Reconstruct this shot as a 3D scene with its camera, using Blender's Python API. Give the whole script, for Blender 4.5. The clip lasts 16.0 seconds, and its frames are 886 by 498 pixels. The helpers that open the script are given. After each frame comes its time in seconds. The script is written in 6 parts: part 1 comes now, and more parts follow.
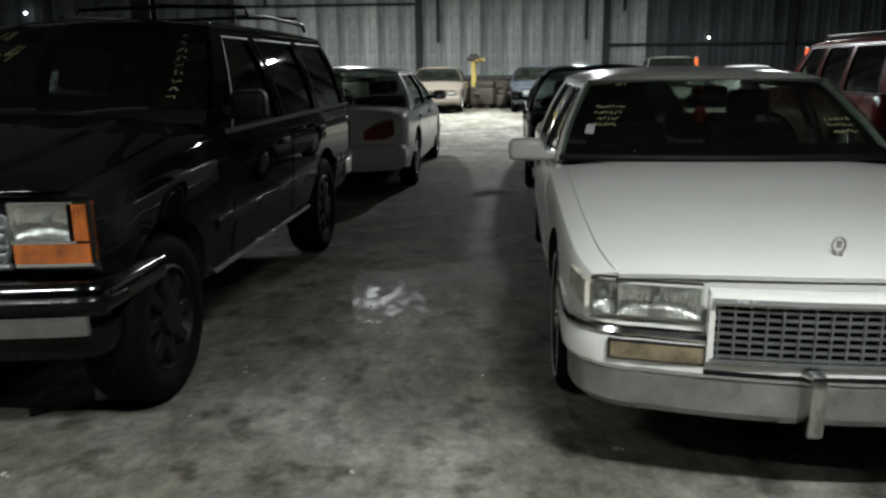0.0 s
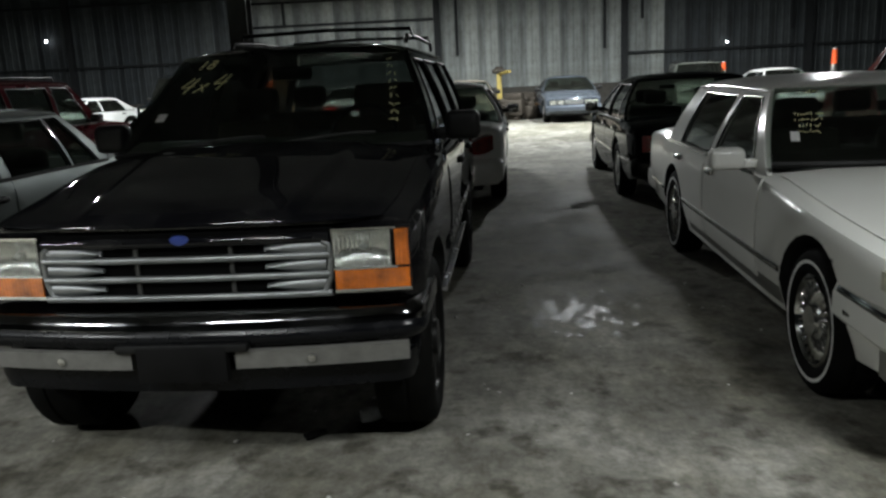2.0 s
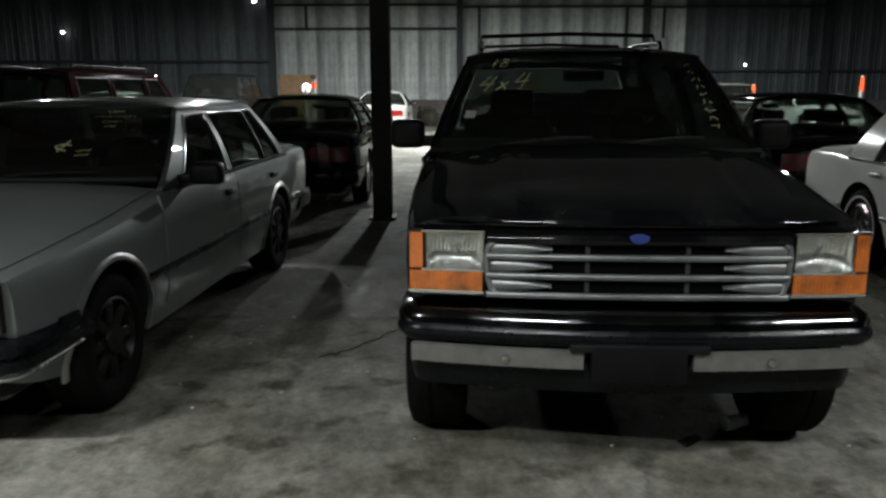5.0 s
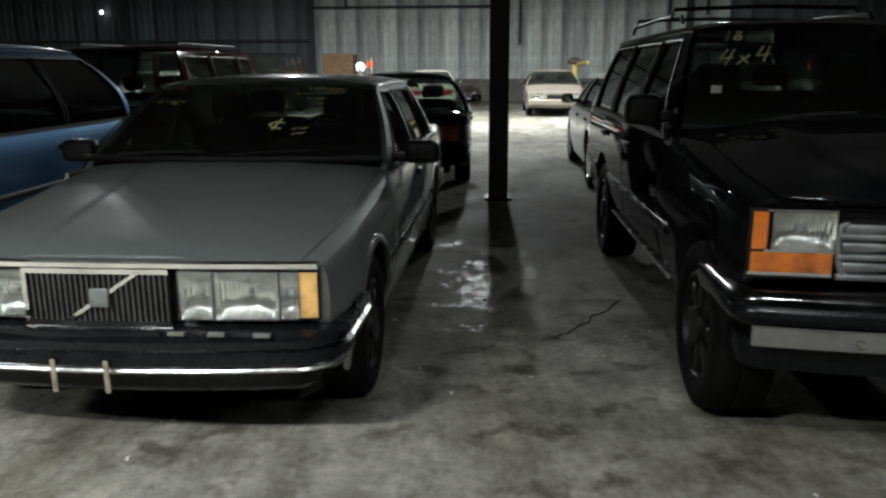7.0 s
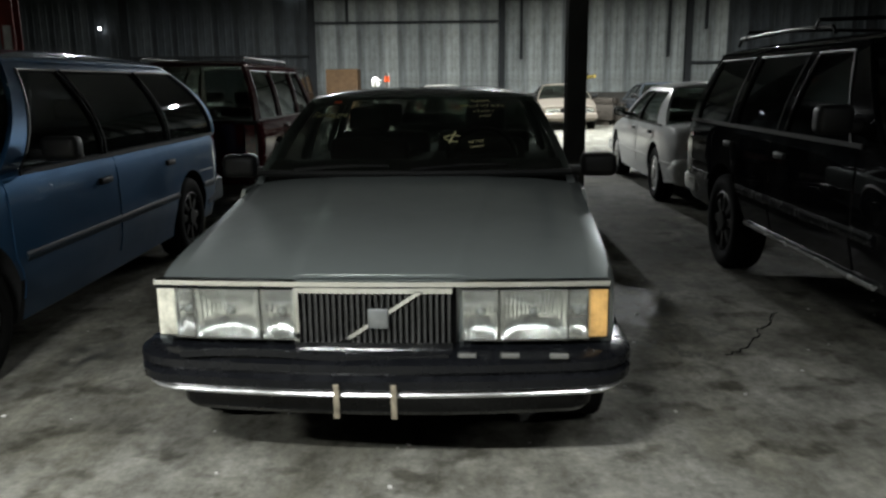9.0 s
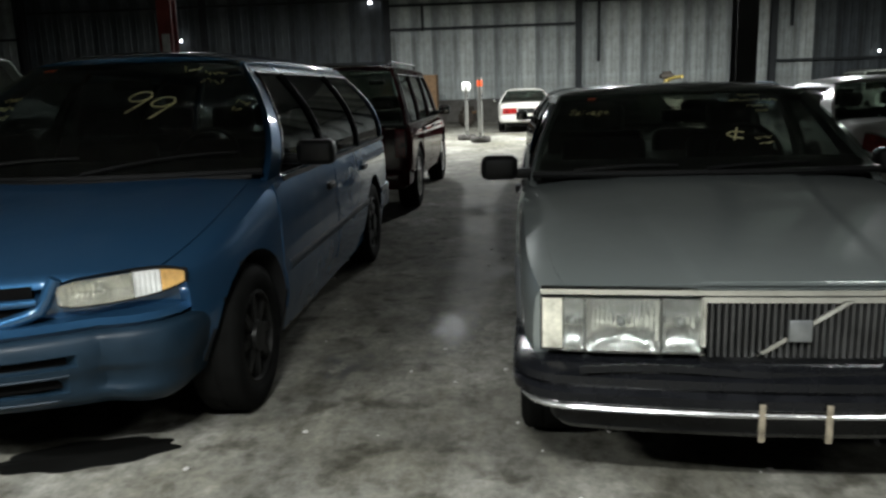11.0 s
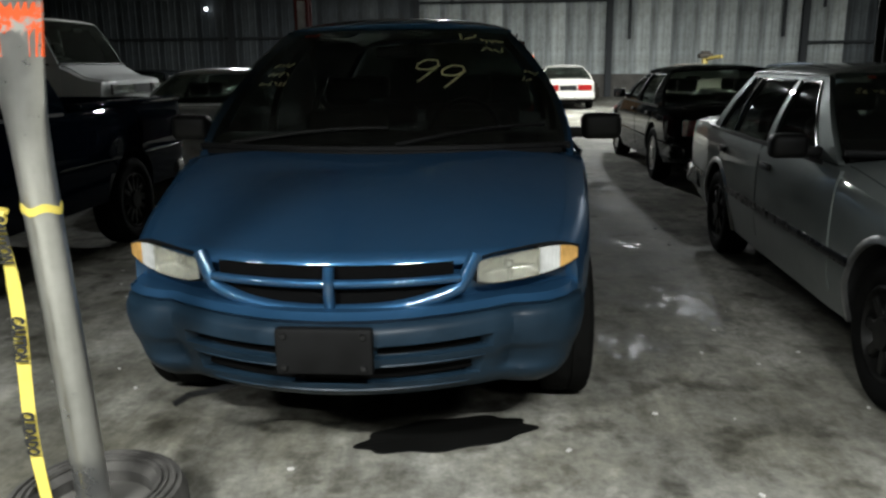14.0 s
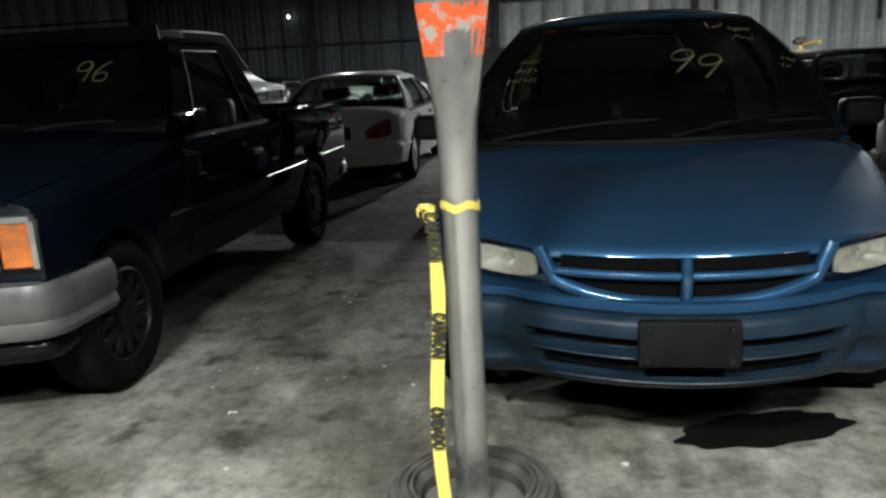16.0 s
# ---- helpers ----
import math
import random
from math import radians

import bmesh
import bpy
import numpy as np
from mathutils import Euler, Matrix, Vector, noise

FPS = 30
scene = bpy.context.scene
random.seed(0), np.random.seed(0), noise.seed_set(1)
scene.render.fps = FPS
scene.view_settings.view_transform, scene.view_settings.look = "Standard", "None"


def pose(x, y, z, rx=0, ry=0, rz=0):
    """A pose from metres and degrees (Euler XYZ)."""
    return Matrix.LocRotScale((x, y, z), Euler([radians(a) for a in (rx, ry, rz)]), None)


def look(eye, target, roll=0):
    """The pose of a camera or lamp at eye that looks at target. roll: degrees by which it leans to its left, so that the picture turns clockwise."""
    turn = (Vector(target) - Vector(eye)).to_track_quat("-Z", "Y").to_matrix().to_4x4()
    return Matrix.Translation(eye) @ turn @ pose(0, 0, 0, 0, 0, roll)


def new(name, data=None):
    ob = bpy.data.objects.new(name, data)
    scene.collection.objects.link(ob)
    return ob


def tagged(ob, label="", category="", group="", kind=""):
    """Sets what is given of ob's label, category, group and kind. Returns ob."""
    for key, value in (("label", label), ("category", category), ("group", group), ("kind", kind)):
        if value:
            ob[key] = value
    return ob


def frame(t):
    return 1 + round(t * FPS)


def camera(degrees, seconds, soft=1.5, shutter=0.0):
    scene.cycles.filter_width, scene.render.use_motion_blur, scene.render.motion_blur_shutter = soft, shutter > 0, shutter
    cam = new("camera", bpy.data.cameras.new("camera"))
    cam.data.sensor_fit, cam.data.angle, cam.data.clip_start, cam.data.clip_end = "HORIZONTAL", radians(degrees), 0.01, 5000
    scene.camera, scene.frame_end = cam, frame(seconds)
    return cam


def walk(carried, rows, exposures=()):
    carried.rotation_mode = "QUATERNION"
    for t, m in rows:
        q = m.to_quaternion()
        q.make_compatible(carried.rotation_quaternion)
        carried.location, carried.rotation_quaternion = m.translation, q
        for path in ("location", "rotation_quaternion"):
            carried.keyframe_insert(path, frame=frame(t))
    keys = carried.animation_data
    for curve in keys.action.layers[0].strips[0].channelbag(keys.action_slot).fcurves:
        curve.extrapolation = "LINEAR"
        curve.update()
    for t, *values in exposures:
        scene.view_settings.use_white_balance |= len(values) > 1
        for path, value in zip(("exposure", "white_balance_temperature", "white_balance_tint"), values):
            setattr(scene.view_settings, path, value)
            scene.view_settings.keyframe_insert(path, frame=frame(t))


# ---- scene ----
cam = camera(59.5, 16.0, soft=2.5, shutter=0.3)
PATH = [
    (0, (2.206, 0.32, 1.398), (2.108, 2.264, 0.938), -0.7),
    (0.5, (1.922, 0.225, 1.39), (1.835, 2.169, 0.929), -1.3),
    (1, (1.635, 0.202, 1.399), (1.546, 2.147, 0.942), -2.0),
    (1.5, (1.378, 0.233, 1.411), (1.258, 2.175, 0.949), -2.8),
    (2, (1.089, 0.243, 1.45), (0.99, 2.194, 1.022), -2.7),
    (2.5, (0.823, 0.192, 1.439), (0.742, 2.159, 1.085), -2.8),
    (3, (0.571, 0.185, 1.441), (0.491, 2.148, 1.066), -2.5),
    (3.2, (0.442, 0.192, 1.445), (0.378, 2.154, 1.06), -2.2),
    (5.3, (-0.772, 0.249, 1.447), (-0.812, 2.207, 1.042), 0.1),
    (5.5, (-0.879, 0.28, 1.444), (-0.927, 2.238, 1.043), -0.0),
    (6, (-1.182, 0.284, 1.435), (-1.23, 2.241, 1.024), -0.0),
    (6.5, (-1.459, 0.273, 1.432), (-1.52, 2.223, 0.991), -0.2),
    (7, (-1.749, 0.323, 1.426), (-1.821, 2.269, 0.972), -0.3),
    (7.5, (-2.02, 0.345, 1.429), (-2.097, 2.297, 0.999), -0.1),
    (8, (-2.291, 0.319, 1.439), (-2.341, 2.276, 1.029), -0.0),
    (8.2, (-2.394, 0.322, 1.44), (-2.43, 2.281, 1.036), -0.0),
    (10.3, (-3.556, 0.613, 1.363), (-3.602, 2.562, 0.916), -1.9),
    (10.5, (-3.678, 0.628, 1.373), (-3.755, 2.579, 0.94), -2.2),
    (11, (-3.951, 0.592, 1.388), (-4.101, 2.546, 0.987), -1.8),
    (11.5, (-4.213, 0.577, 1.393), (-4.437, 2.524, 0.995), -1.4),
    (12, (-4.457, 0.574, 1.389), (-4.731, 2.511, 0.974), -1.1),
    (12.5, (-4.719, 0.54, 1.397), (-4.982, 2.477, 0.971), -0.4),
    (13, (-4.993, 0.507, 1.395), (-5.185, 2.452, 0.973), 0.1),
    (13.5, (-5.21, 0.543, 1.395), (-5.376, 2.487, 0.955), -0.4),
    (14, (-5.451, 0.593, 1.399), (-5.577, 2.535, 0.938), -0.6),
    (14.5, (-5.694, 0.625, 1.39), (-5.822, 2.576, 0.969), -1.1),
    (15, (-5.959, 0.531, 1.419), (-6.129, 2.476, 0.986), -1.1),
    (15.5, (-6.199, 0.532, 1.402), (-6.449, 2.467, 0.962), -1.2),
    (16, (-6.396, 0.509, 1.404), (-6.682, 2.435, 0.947), -2.9),
]
walk(cam, [(t, look(eye, target, roll)) for t, eye, target, roll in PATH])


# ---- light and exposure ----
scene.view_settings.exposure = 0.0
world = bpy.data.worlds.new("night")
world.use_nodes = True
world.node_tree.nodes["Background"].inputs[0].default_value = (0.010, 0.011, 0.013, 1)
world.node_tree.nodes["Background"].inputs[1].default_value = 0.3
scene.world = world
# x, y, height, watts: strip lamps over the front aisle
LAMPS = [(-10.6, -0.6, 3.7, 320), (-7.6, -0.8, 3.7, 590), (-4.3, -0.7, 3.7, 480), (-0.9, -0.2, 3.7, 90), (3.4, 0.5, 3.7, 155), (-16.0, -1.3, 4.5, 150)]
AISLE_SPREAD = 132  # degrees: front aisle lamps' beam, narrowed to keep the lanes between cars darker
# x, watts: bay lamps in a line over the rear aisle
BAY_LAMPS = [(-12.2, 700), (-6.6, 1250), (-1.25, 1350), (4.7, 1400), (10.3, 850)]
BAY_Y, BAY_Z = 21.6, 5.0
LAMP_COLOUR = (0.96, 1.0, 1.0)

# ---- materials ----

def nodes_of(name):
    m = bpy.data.materials.new(name)
    m.use_nodes = True
    t = m.node_tree
    return m, t, t.nodes["Principled BSDF"]


def noise_node(t, scale, detail=6.0, rough=0.6, stretch=None):
    co = t.nodes.new("ShaderNodeTexCoord")
    n = t.nodes.new("ShaderNodeTexNoise")
    n.inputs["Scale"].default_value, n.inputs["Detail"].default_value, n.inputs["Roughness"].default_value = scale, detail, rough
    if stretch:
        mp = t.nodes.new("ShaderNodeMapping")
        mp.inputs["Scale"].default_value = stretch
        t.links.new(co.outputs["Object"], mp.inputs[0])
        t.links.new(mp.outputs[0], n.inputs["Vector"])
    else:
        t.links.new(co.outputs["Object"], n.inputs["Vector"])
    return n


def ramp_node(t, source, stops):
    r = t.nodes.new("ShaderNodeValToRGB")
    e = r.color_ramp.elements
    while len(e) < len(stops):
        e.new(0.5)
    for k, (at, col) in enumerate(stops):
        e[k].position = at
        e[k].color = (*col, 1) if len(col) == 3 else col
    t.links.new(source, r.inputs[0])
    return r


def mix_colour(t, fac, a, b, mode="MIX"):
    m = t.nodes.new("ShaderNodeMix")
    m.data_type, m.blend_type = "RGBA", mode
    for sock, v in ((m.inputs[0], fac), (m.inputs[6], a), (m.inputs[7], b)):
        if isinstance(v, (int, float)):
            sock.default_value = v
        elif isinstance(v, tuple):
            sock.default_value = (*v, 1)
        else:
            t.links.new(v, sock)
    return m.outputs[2]


def bump_on(t, p, source, strength, dist=0.002):
    b = t.nodes.new("ShaderNodeBump")
    b.inputs["Strength"].default_value, b.inputs["Distance"].default_value = strength, dist
    t.links.new(source, b.inputs["Height"])
    t.links.new(b.outputs[0], p.inputs["Normal"])


def paint(name, colour, metal=0.0, rough=0.28, dust=0.12, dust_colour=(0.25, 0.24, 0.21), haze=0.12, coat=0.8):
    m, t, p = nodes_of(name)
    big = noise_node(t, 2.2, 8, 0.65)
    fine = noise_node(t, 90, 3)
    k = ramp_node(t, big.outputs[0], [(0.45, (0, 0, 0)), (0.8, (dust,) * 3)])
    col = mix_colour(t, k.outputs[0], tuple(colour), dust_colour)
    t.links.new(col, p.inputs["Base Color"])
    r = ramp_node(t, big.outputs[0], [(0.35, (rough,) * 3), (0.75, (min(0.8, rough + 0.25),) * 3)])
    t.links.new(r.outputs[0], p.inputs["Roughness"])
    p.inputs["Metallic"].default_value = metal
    p.inputs["Coat Weight"].default_value = coat
    p.inputs["Specular IOR Level"].default_value = 0.0
    cr = ramp_node(t, big.outputs[0], [(0.35, (haze,) * 3), (0.8, (haze * 2,) * 3)])
    t.links.new(cr.outputs[0], p.inputs["Coat Roughness"])
    bump_on(t, p, fine.outputs[0], 0.02, 0.0005)
    return m


def plain(name, colour, rough=0.5, metal=0.0, vary=0.25, scale=12.0, bump=0.1, coat=0.0, spec=0.25):
    m, t, p = nodes_of(name)
    n = noise_node(t, scale, 7, 0.65)
    dark = tuple(c * (1 - vary) for c in colour)
    lite = tuple(min(1, c * (1 + vary)) for c in colour)
    r = ramp_node(t, n.outputs[0], [(0.3, dark), (0.7, lite)])
    t.links.new(r.outputs[0], p.inputs["Base Color"])
    rr = ramp_node(t, n.outputs[0], [(0.3, (max(0.02, rough - 0.1),) * 3), (0.75, (min(1, rough + 0.12),) * 3)])
    t.links.new(rr.outputs[0], p.inputs["Roughness"])
    p.inputs["Metallic"].default_value = metal
    p.inputs["Coat Weight"].default_value = coat
    p.inputs["Specular IOR Level"].default_value = spec
    f = noise_node(t, scale * 12, 3)
    bump_on(t, p, f.outputs[0], bump, 0.002)
    return m


def glass(name, tint=(0.80, 0.84, 0.81), rough=0.015, milky=0.0):
    m = bpy.data.materials.new(name)
    m.use_nodes = True
    t = m.node_tree
    t.nodes.remove(t.nodes["Principled BSDF"])
    out = t.nodes["Material Output"]
    tr, gl, mx, fr, pw, sc = (t.nodes.new(k) for k in ("ShaderNodeBsdfTransparent", "ShaderNodeBsdfGlossy", "ShaderNodeMixShader", "ShaderNodeLayerWeight", "ShaderNodeMath", "ShaderNodeMath"))
    tr.inputs[0].default_value = (*tint, 1)
    gl.inputs["Roughness"].default_value = rough
    fr.inputs["Blend"].default_value = 0.5
    pw.operation, sc.operation = "POWER", "MULTIPLY_ADD"
    pw.inputs[1].default_value = 5.0
    sc.inputs[1].default_value, sc.inputs[2].default_value = 0.90, 0.035
    t.links.new(fr.outputs["Facing"], pw.inputs[0])
    t.links.new(pw.outputs[0], sc.inputs[0])
    t.links.new(sc.outputs[0], mx.inputs[0])
    t.links.new(tr.outputs[0], mx.inputs[1])
    t.links.new(gl.outputs[0], mx.inputs[2])
    t.links.new(mx.outputs[0], out.inputs[0])
    if milky:
        df, my = t.nodes.new("ShaderNodeBsdfDiffuse"), t.nodes.new("ShaderNodeMixShader")
        df.inputs[0].default_value = (0.72, 0.71, 0.62, 1)
        n = noise_node(t, 16, 5, 0.6)
        k = ramp_node(t, n.outputs[0], [(0.35, (milky * 0.5,) * 3), (0.7, (milky * 1.5,) * 3)])
        t.links.new(k.outputs[0], my.inputs[0])
        t.links.new(mx.outputs[0], my.inputs[1])
        t.links.new(df.outputs[0], my.inputs[2])
        t.links.new(my.outputs[0], out.inputs[0])
    return m


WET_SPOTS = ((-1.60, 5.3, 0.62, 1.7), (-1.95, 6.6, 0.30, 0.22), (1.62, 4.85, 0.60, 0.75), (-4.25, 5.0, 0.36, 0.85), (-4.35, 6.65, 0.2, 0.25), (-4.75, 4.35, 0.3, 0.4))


def floor_material():
    m, t, p = nodes_of("oily_concrete")
    big = noise_node(t, 0.35, 8, 0.62)
    mid = noise_node(t, 1.6, 9, 0.68)
    fine = noise_node(t, 22, 8, 0.7)
    spots = noise_node(t, 4.5, 4, 0.5)
    p.inputs["Specular IOR Level"].default_value = 0.1
    base = ramp_node(t, mid.outputs[0], [(0.32, (0.15, 0.146, 0.13)), (0.50, (0.26, 0.255, 0.23)), (0.66, (0.42, 0.412, 0.38))])
    stain = ramp_node(t, big.outputs[0], [(0.36, (0.48, 0.47, 0.43)), (0.60, (0.9, 0.9, 0.9))])
    c = mix_colour(t, 1.0, base.outputs[0], stain.outputs[0], "MULTIPLY")
    grain = ramp_node(t, fine.outputs[0], [(0.3, (0.70, 0.70, 0.69)), (0.7, (1.15, 1.15, 1.14))])
    c = mix_colour(t, 1.0, c, grain.outputs[0], "MULTIPLY")
    oil = ramp_node(t, spots.outputs[0], [(0.56, (1, 1, 1)), (0.68, (0.30, 0.29, 0.26))])
    c = mix_colour(t, 0.85, c, oil.outputs[0], "MULTIPLY")
    scuff = noise_node(t, 6.5, 9, 0.75, stretch=(1.0, 0.55, 1.0))
    k = ramp_node(t, scuff.outputs[0], [(0.36, (0.62, 0.61, 0.58)), (0.50, (1, 1, 1)), (0.66, (1.35, 1.34, 1.30))])
    c = mix_colour(t, 1.0, c, k.outputs[0], "MULTIPLY")
    grime = noise_node(t, 1.1, 7, 0.7, stretch=(1.0, 0.6, 1.0))
    k = ramp_node(t, grime.outputs[0], [(0.40, (0.58, 0.57, 0.52)), (0.56, (0.98, 0.98, 0.98))])
    c = mix_colour(t, 0.9, c, k.outputs[0], "MULTIPLY")
    co = t.nodes.new("ShaderNodeTexCoord")
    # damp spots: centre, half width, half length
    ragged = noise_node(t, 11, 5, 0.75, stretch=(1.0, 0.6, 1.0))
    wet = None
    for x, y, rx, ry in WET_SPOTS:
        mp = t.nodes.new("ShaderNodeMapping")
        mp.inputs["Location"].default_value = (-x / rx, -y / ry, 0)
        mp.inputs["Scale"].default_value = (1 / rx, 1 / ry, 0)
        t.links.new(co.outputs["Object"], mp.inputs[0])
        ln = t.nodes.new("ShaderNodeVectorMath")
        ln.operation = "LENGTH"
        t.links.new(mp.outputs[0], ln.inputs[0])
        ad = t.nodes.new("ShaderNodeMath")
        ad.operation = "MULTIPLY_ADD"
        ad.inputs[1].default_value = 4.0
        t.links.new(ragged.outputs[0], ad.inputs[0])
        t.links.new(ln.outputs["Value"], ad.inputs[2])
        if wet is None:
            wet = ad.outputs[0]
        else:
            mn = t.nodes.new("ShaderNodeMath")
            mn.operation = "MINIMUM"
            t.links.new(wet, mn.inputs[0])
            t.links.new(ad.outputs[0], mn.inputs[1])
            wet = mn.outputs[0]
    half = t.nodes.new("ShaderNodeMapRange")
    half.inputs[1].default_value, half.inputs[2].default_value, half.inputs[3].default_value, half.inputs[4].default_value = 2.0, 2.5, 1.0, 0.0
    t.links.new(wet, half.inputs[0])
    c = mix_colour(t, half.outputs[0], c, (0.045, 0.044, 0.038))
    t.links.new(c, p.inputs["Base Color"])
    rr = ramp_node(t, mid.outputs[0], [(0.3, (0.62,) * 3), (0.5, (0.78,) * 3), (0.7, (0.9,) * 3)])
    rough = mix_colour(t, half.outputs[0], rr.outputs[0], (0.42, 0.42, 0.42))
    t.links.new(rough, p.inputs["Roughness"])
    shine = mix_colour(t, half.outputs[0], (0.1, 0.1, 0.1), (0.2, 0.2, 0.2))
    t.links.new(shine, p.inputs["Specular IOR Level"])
    bump_on(t, p, fine.outputs[0], 0.3, 0.004)
    return m


def sheet_metal(name, low, high, streak):
    """Weathered cladding: each sheet its own tone, with streaks that run down it."""
    m, t, p = nodes_of(name)
    info = t.nodes.new("ShaderNodeObjectInfo")
    tone = ramp_node(t, info.outputs["Random"], [(0.0, low), (1.0, high)])
    st = noise_node(t, 1.0, 8, 0.7, stretch=(3.2, 3.2, 0.16))
    k = ramp_node(t, st.outputs[0], [(0.40, (streak,) * 3), (0.56, (1, 1, 1))])
    c = mix_colour(t, 1.0, tone.outputs[0], k.outputs[0], "MULTIPLY")
    sp = noise_node(t, 3.0, 8, 0.75)
    k2 = ramp_node(t, sp.outputs[0], [(0.35, (0.6, 0.57, 0.52)), (0.6, (1, 1, 1))])
    c = mix_colour(t, 0.8, c, k2.outputs[0], "MULTIPLY")
    band = noise_node(t, 1.0, 2, 0.5, stretch=(1.9, 1.9, 0.02))
    k3 = ramp_node(t, band.outputs[0], [(0.40, (0.52, 0.53, 0.53)), (0.47, (0.85, 0.86, 0.86)), (0.56, (1.15, 1.15, 1.13))])
    c = mix_colour(t, 1.0, c, k3.outputs[0], "MULTIPLY")
    t.links.new(c, p.inputs["Base Color"])
    p.inputs["Roughness"].default_value = 0.55
    p.inputs["Metallic"].default_value = 0.15
    bump_on(t, p, sp.outputs[0], 0.2, 0.004)
    return m


def lamp_reflector():
    """Aged mirror bowl behind a fluted lens."""
    m, t, p = nodes_of("lamp_reflector")
    n = noise_node(t, 14, 4, 0.6)
    r = ramp_node(t, n.outputs[0], [(0.34, (0.70, 0.71, 0.70)), (0.66, (0.95, 0.95, 0.94))])
    t.links.new(r.outputs[0], p.inputs["Base Color"])
    p.inputs["Metallic"].default_value = 0.95
    rr = ramp_node(t, n.outputs[0], [(0.3, (0.10,) * 3), (0.7, (0.20,) * 3)])
    t.links.new(rr.outputs[0], p.inputs["Roughness"])
    co = t.nodes.new("ShaderNodeTexCoord")
    w = t.nodes.new("ShaderNodeTexWave")
    w.bands_direction = "X"
    w.inputs["Scale"].default_value, w.inputs["Distortion"].default_value = 22, 0.4
    t.links.new(co.outputs["Object"], w.inputs["Vector"])
    f = noise_node(t, 22, 2, 0.5, stretch=(1.0, 1.0, 0.6))
    mx = t.nodes.new("ShaderNodeMath")
    mx.operation = "MULTIPLY_ADD"
    mx.inputs[1].default_value = 2.0
    t.links.new(f.outputs[0], mx.inputs[0])
    t.links.new(w.outputs[0], mx.inputs[2])
    bump_on(t, p, mx.outputs[0], 0.6, 0.006)
    return m


def tinted_lens(name, colour, rough=0.18, bump=0.5):
    m, t, p = nodes_of(name)
    w = t.nodes.new("ShaderNodeTexWave")
    w.inputs["Scale"].default_value, w.inputs["Distortion"].default_value = 22, 1.5
    co = t.nodes.new("ShaderNodeTexCoord")
    t.links.new(co.outputs["Object"], w.inputs["Vector"])
    n = noise_node(t, 9, 4)
    r = ramp_node(t, n.outputs[0], [(0.3, tuple(c * 0.35 for c in colour)), (0.55, colour), (0.75, tuple(min(1, c * 1.3) for c in colour))])
    t.links.new(r.outputs[0], p.inputs["Base Color"])
    p.inputs["Roughness"].default_value = rough
    p.inputs["Coat Weight"].default_value = 0.6
    bump_on(t, p, w.outputs[0], bump, 0.003)
    return m


def glow(name, colour, strength):
    m, t, p = nodes_of(name)
    p.inputs["Emission Color"].default_value = (*colour, 1)
    p.inputs["Emission Strength"].default_value = strength
    return m


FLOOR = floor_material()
LIGHT_SHEET = sheet_metal("pale_galvanised_sheet", (0.30, 0.33, 0.33), (0.56, 0.60, 0.59), 0.62)
DARK_SHEET = sheet_metal("dark_old_sheet", (0.055, 0.066, 0.075), (0.10, 0.115, 0.122), 0.5)
STEEL = plain("painted_dark_steel", (0.035, 0.038, 0.04), 0.6, 0.3)
PLINTH = plain("dirty_plinth", (0.10, 0.095, 0.085), 0.9, scale=3)
CEILING = plain("roof_sheet", (0.09, 0.093, 0.095), 0.7, scale=1.5)
RUBBER = plain("tyre_rubber", (0.006, 0.006, 0.0056), 0.8, vary=0.4, scale=20, bump=0.4, spec=0.04)
BLACK = plain("black_plastic", (0.006, 0.006, 0.006), 0.5, scale=25)
BUMPER_BLACK = plain("black_bumper_rubber", (0.0045, 0.0048, 0.0058), 0.27, scale=8, spec=0.2, bump=0.03)
# copy of chrome with the dark hall's reflection put into its colour
DIM_CHROME = plain("chrome_dim_reflections", (0.17, 0.17, 0.172), 0.12, 1.0, vary=0.15, scale=6, bump=0.02)
WELL = plain("wheel_well_dark", (0.008, 0.008, 0.008), 0.9)
CABIN = plain("dark_cabin_trim", (0.02, 0.019, 0.018), 0.85, scale=15)
SEAT_GREY = plain("worn_seat_cloth", (0.05, 0.047, 0.042), 0.95, scale=18, bump=0.4)
SEAT_TAN = plain("tan_seat_cloth", (0.11, 0.088, 0.06), 0.95, scale=18, bump=0.4)
CHROME = plain("chrome", (0.52, 0.52, 0.51), 0.14, 1.0, vary=0.12, scale=6, bump=0.02)
ALLOY = plain("brushed_alloy", (0.42, 0.42, 0.41), 0.36, 0.9, scale=10)
DARK_RIM = plain("dirty_steel_rim", (0.016, 0.016, 0.015), 0.42, 0.5, scale=16, spec=0.1)
PALE_TRIM = plain("pale_polished_trim", (0.5, 0.5, 0.49), 0.22, 0.7, vary=0.1, scale=10, bump=0.03)
GREY_PLASTIC = plain("grey_plastic", (0.12, 0.118, 0.108), 0.5, scale=14)
SILVER_PLASTIC = plain("silver_grille_plastic", (0.25, 0.26, 0.262), 0.40, 0.75, scale=10, bump=0.03)
GLASS = glass("window_glass", (0.62, 0.66, 0.63), milky=0.005)
DARK_GLASS = glass("tinted_glass", (0.34, 0.36, 0.36), milky=0.002)
LENS = glass("clear_lens", (0.95, 0.96, 0.95), 0.04, 0.025)
CLOUDED_LENS = glass("clouded_lens", (0.90, 0.90, 0.86), 0.10, 0.12)
# near-black that paints the shade of depth onto flat sheets
DEPTH_BLACK = plain("black_painted_depth_shade", (0.0025, 0.0025, 0.0025), 0.9, spec=0.05)
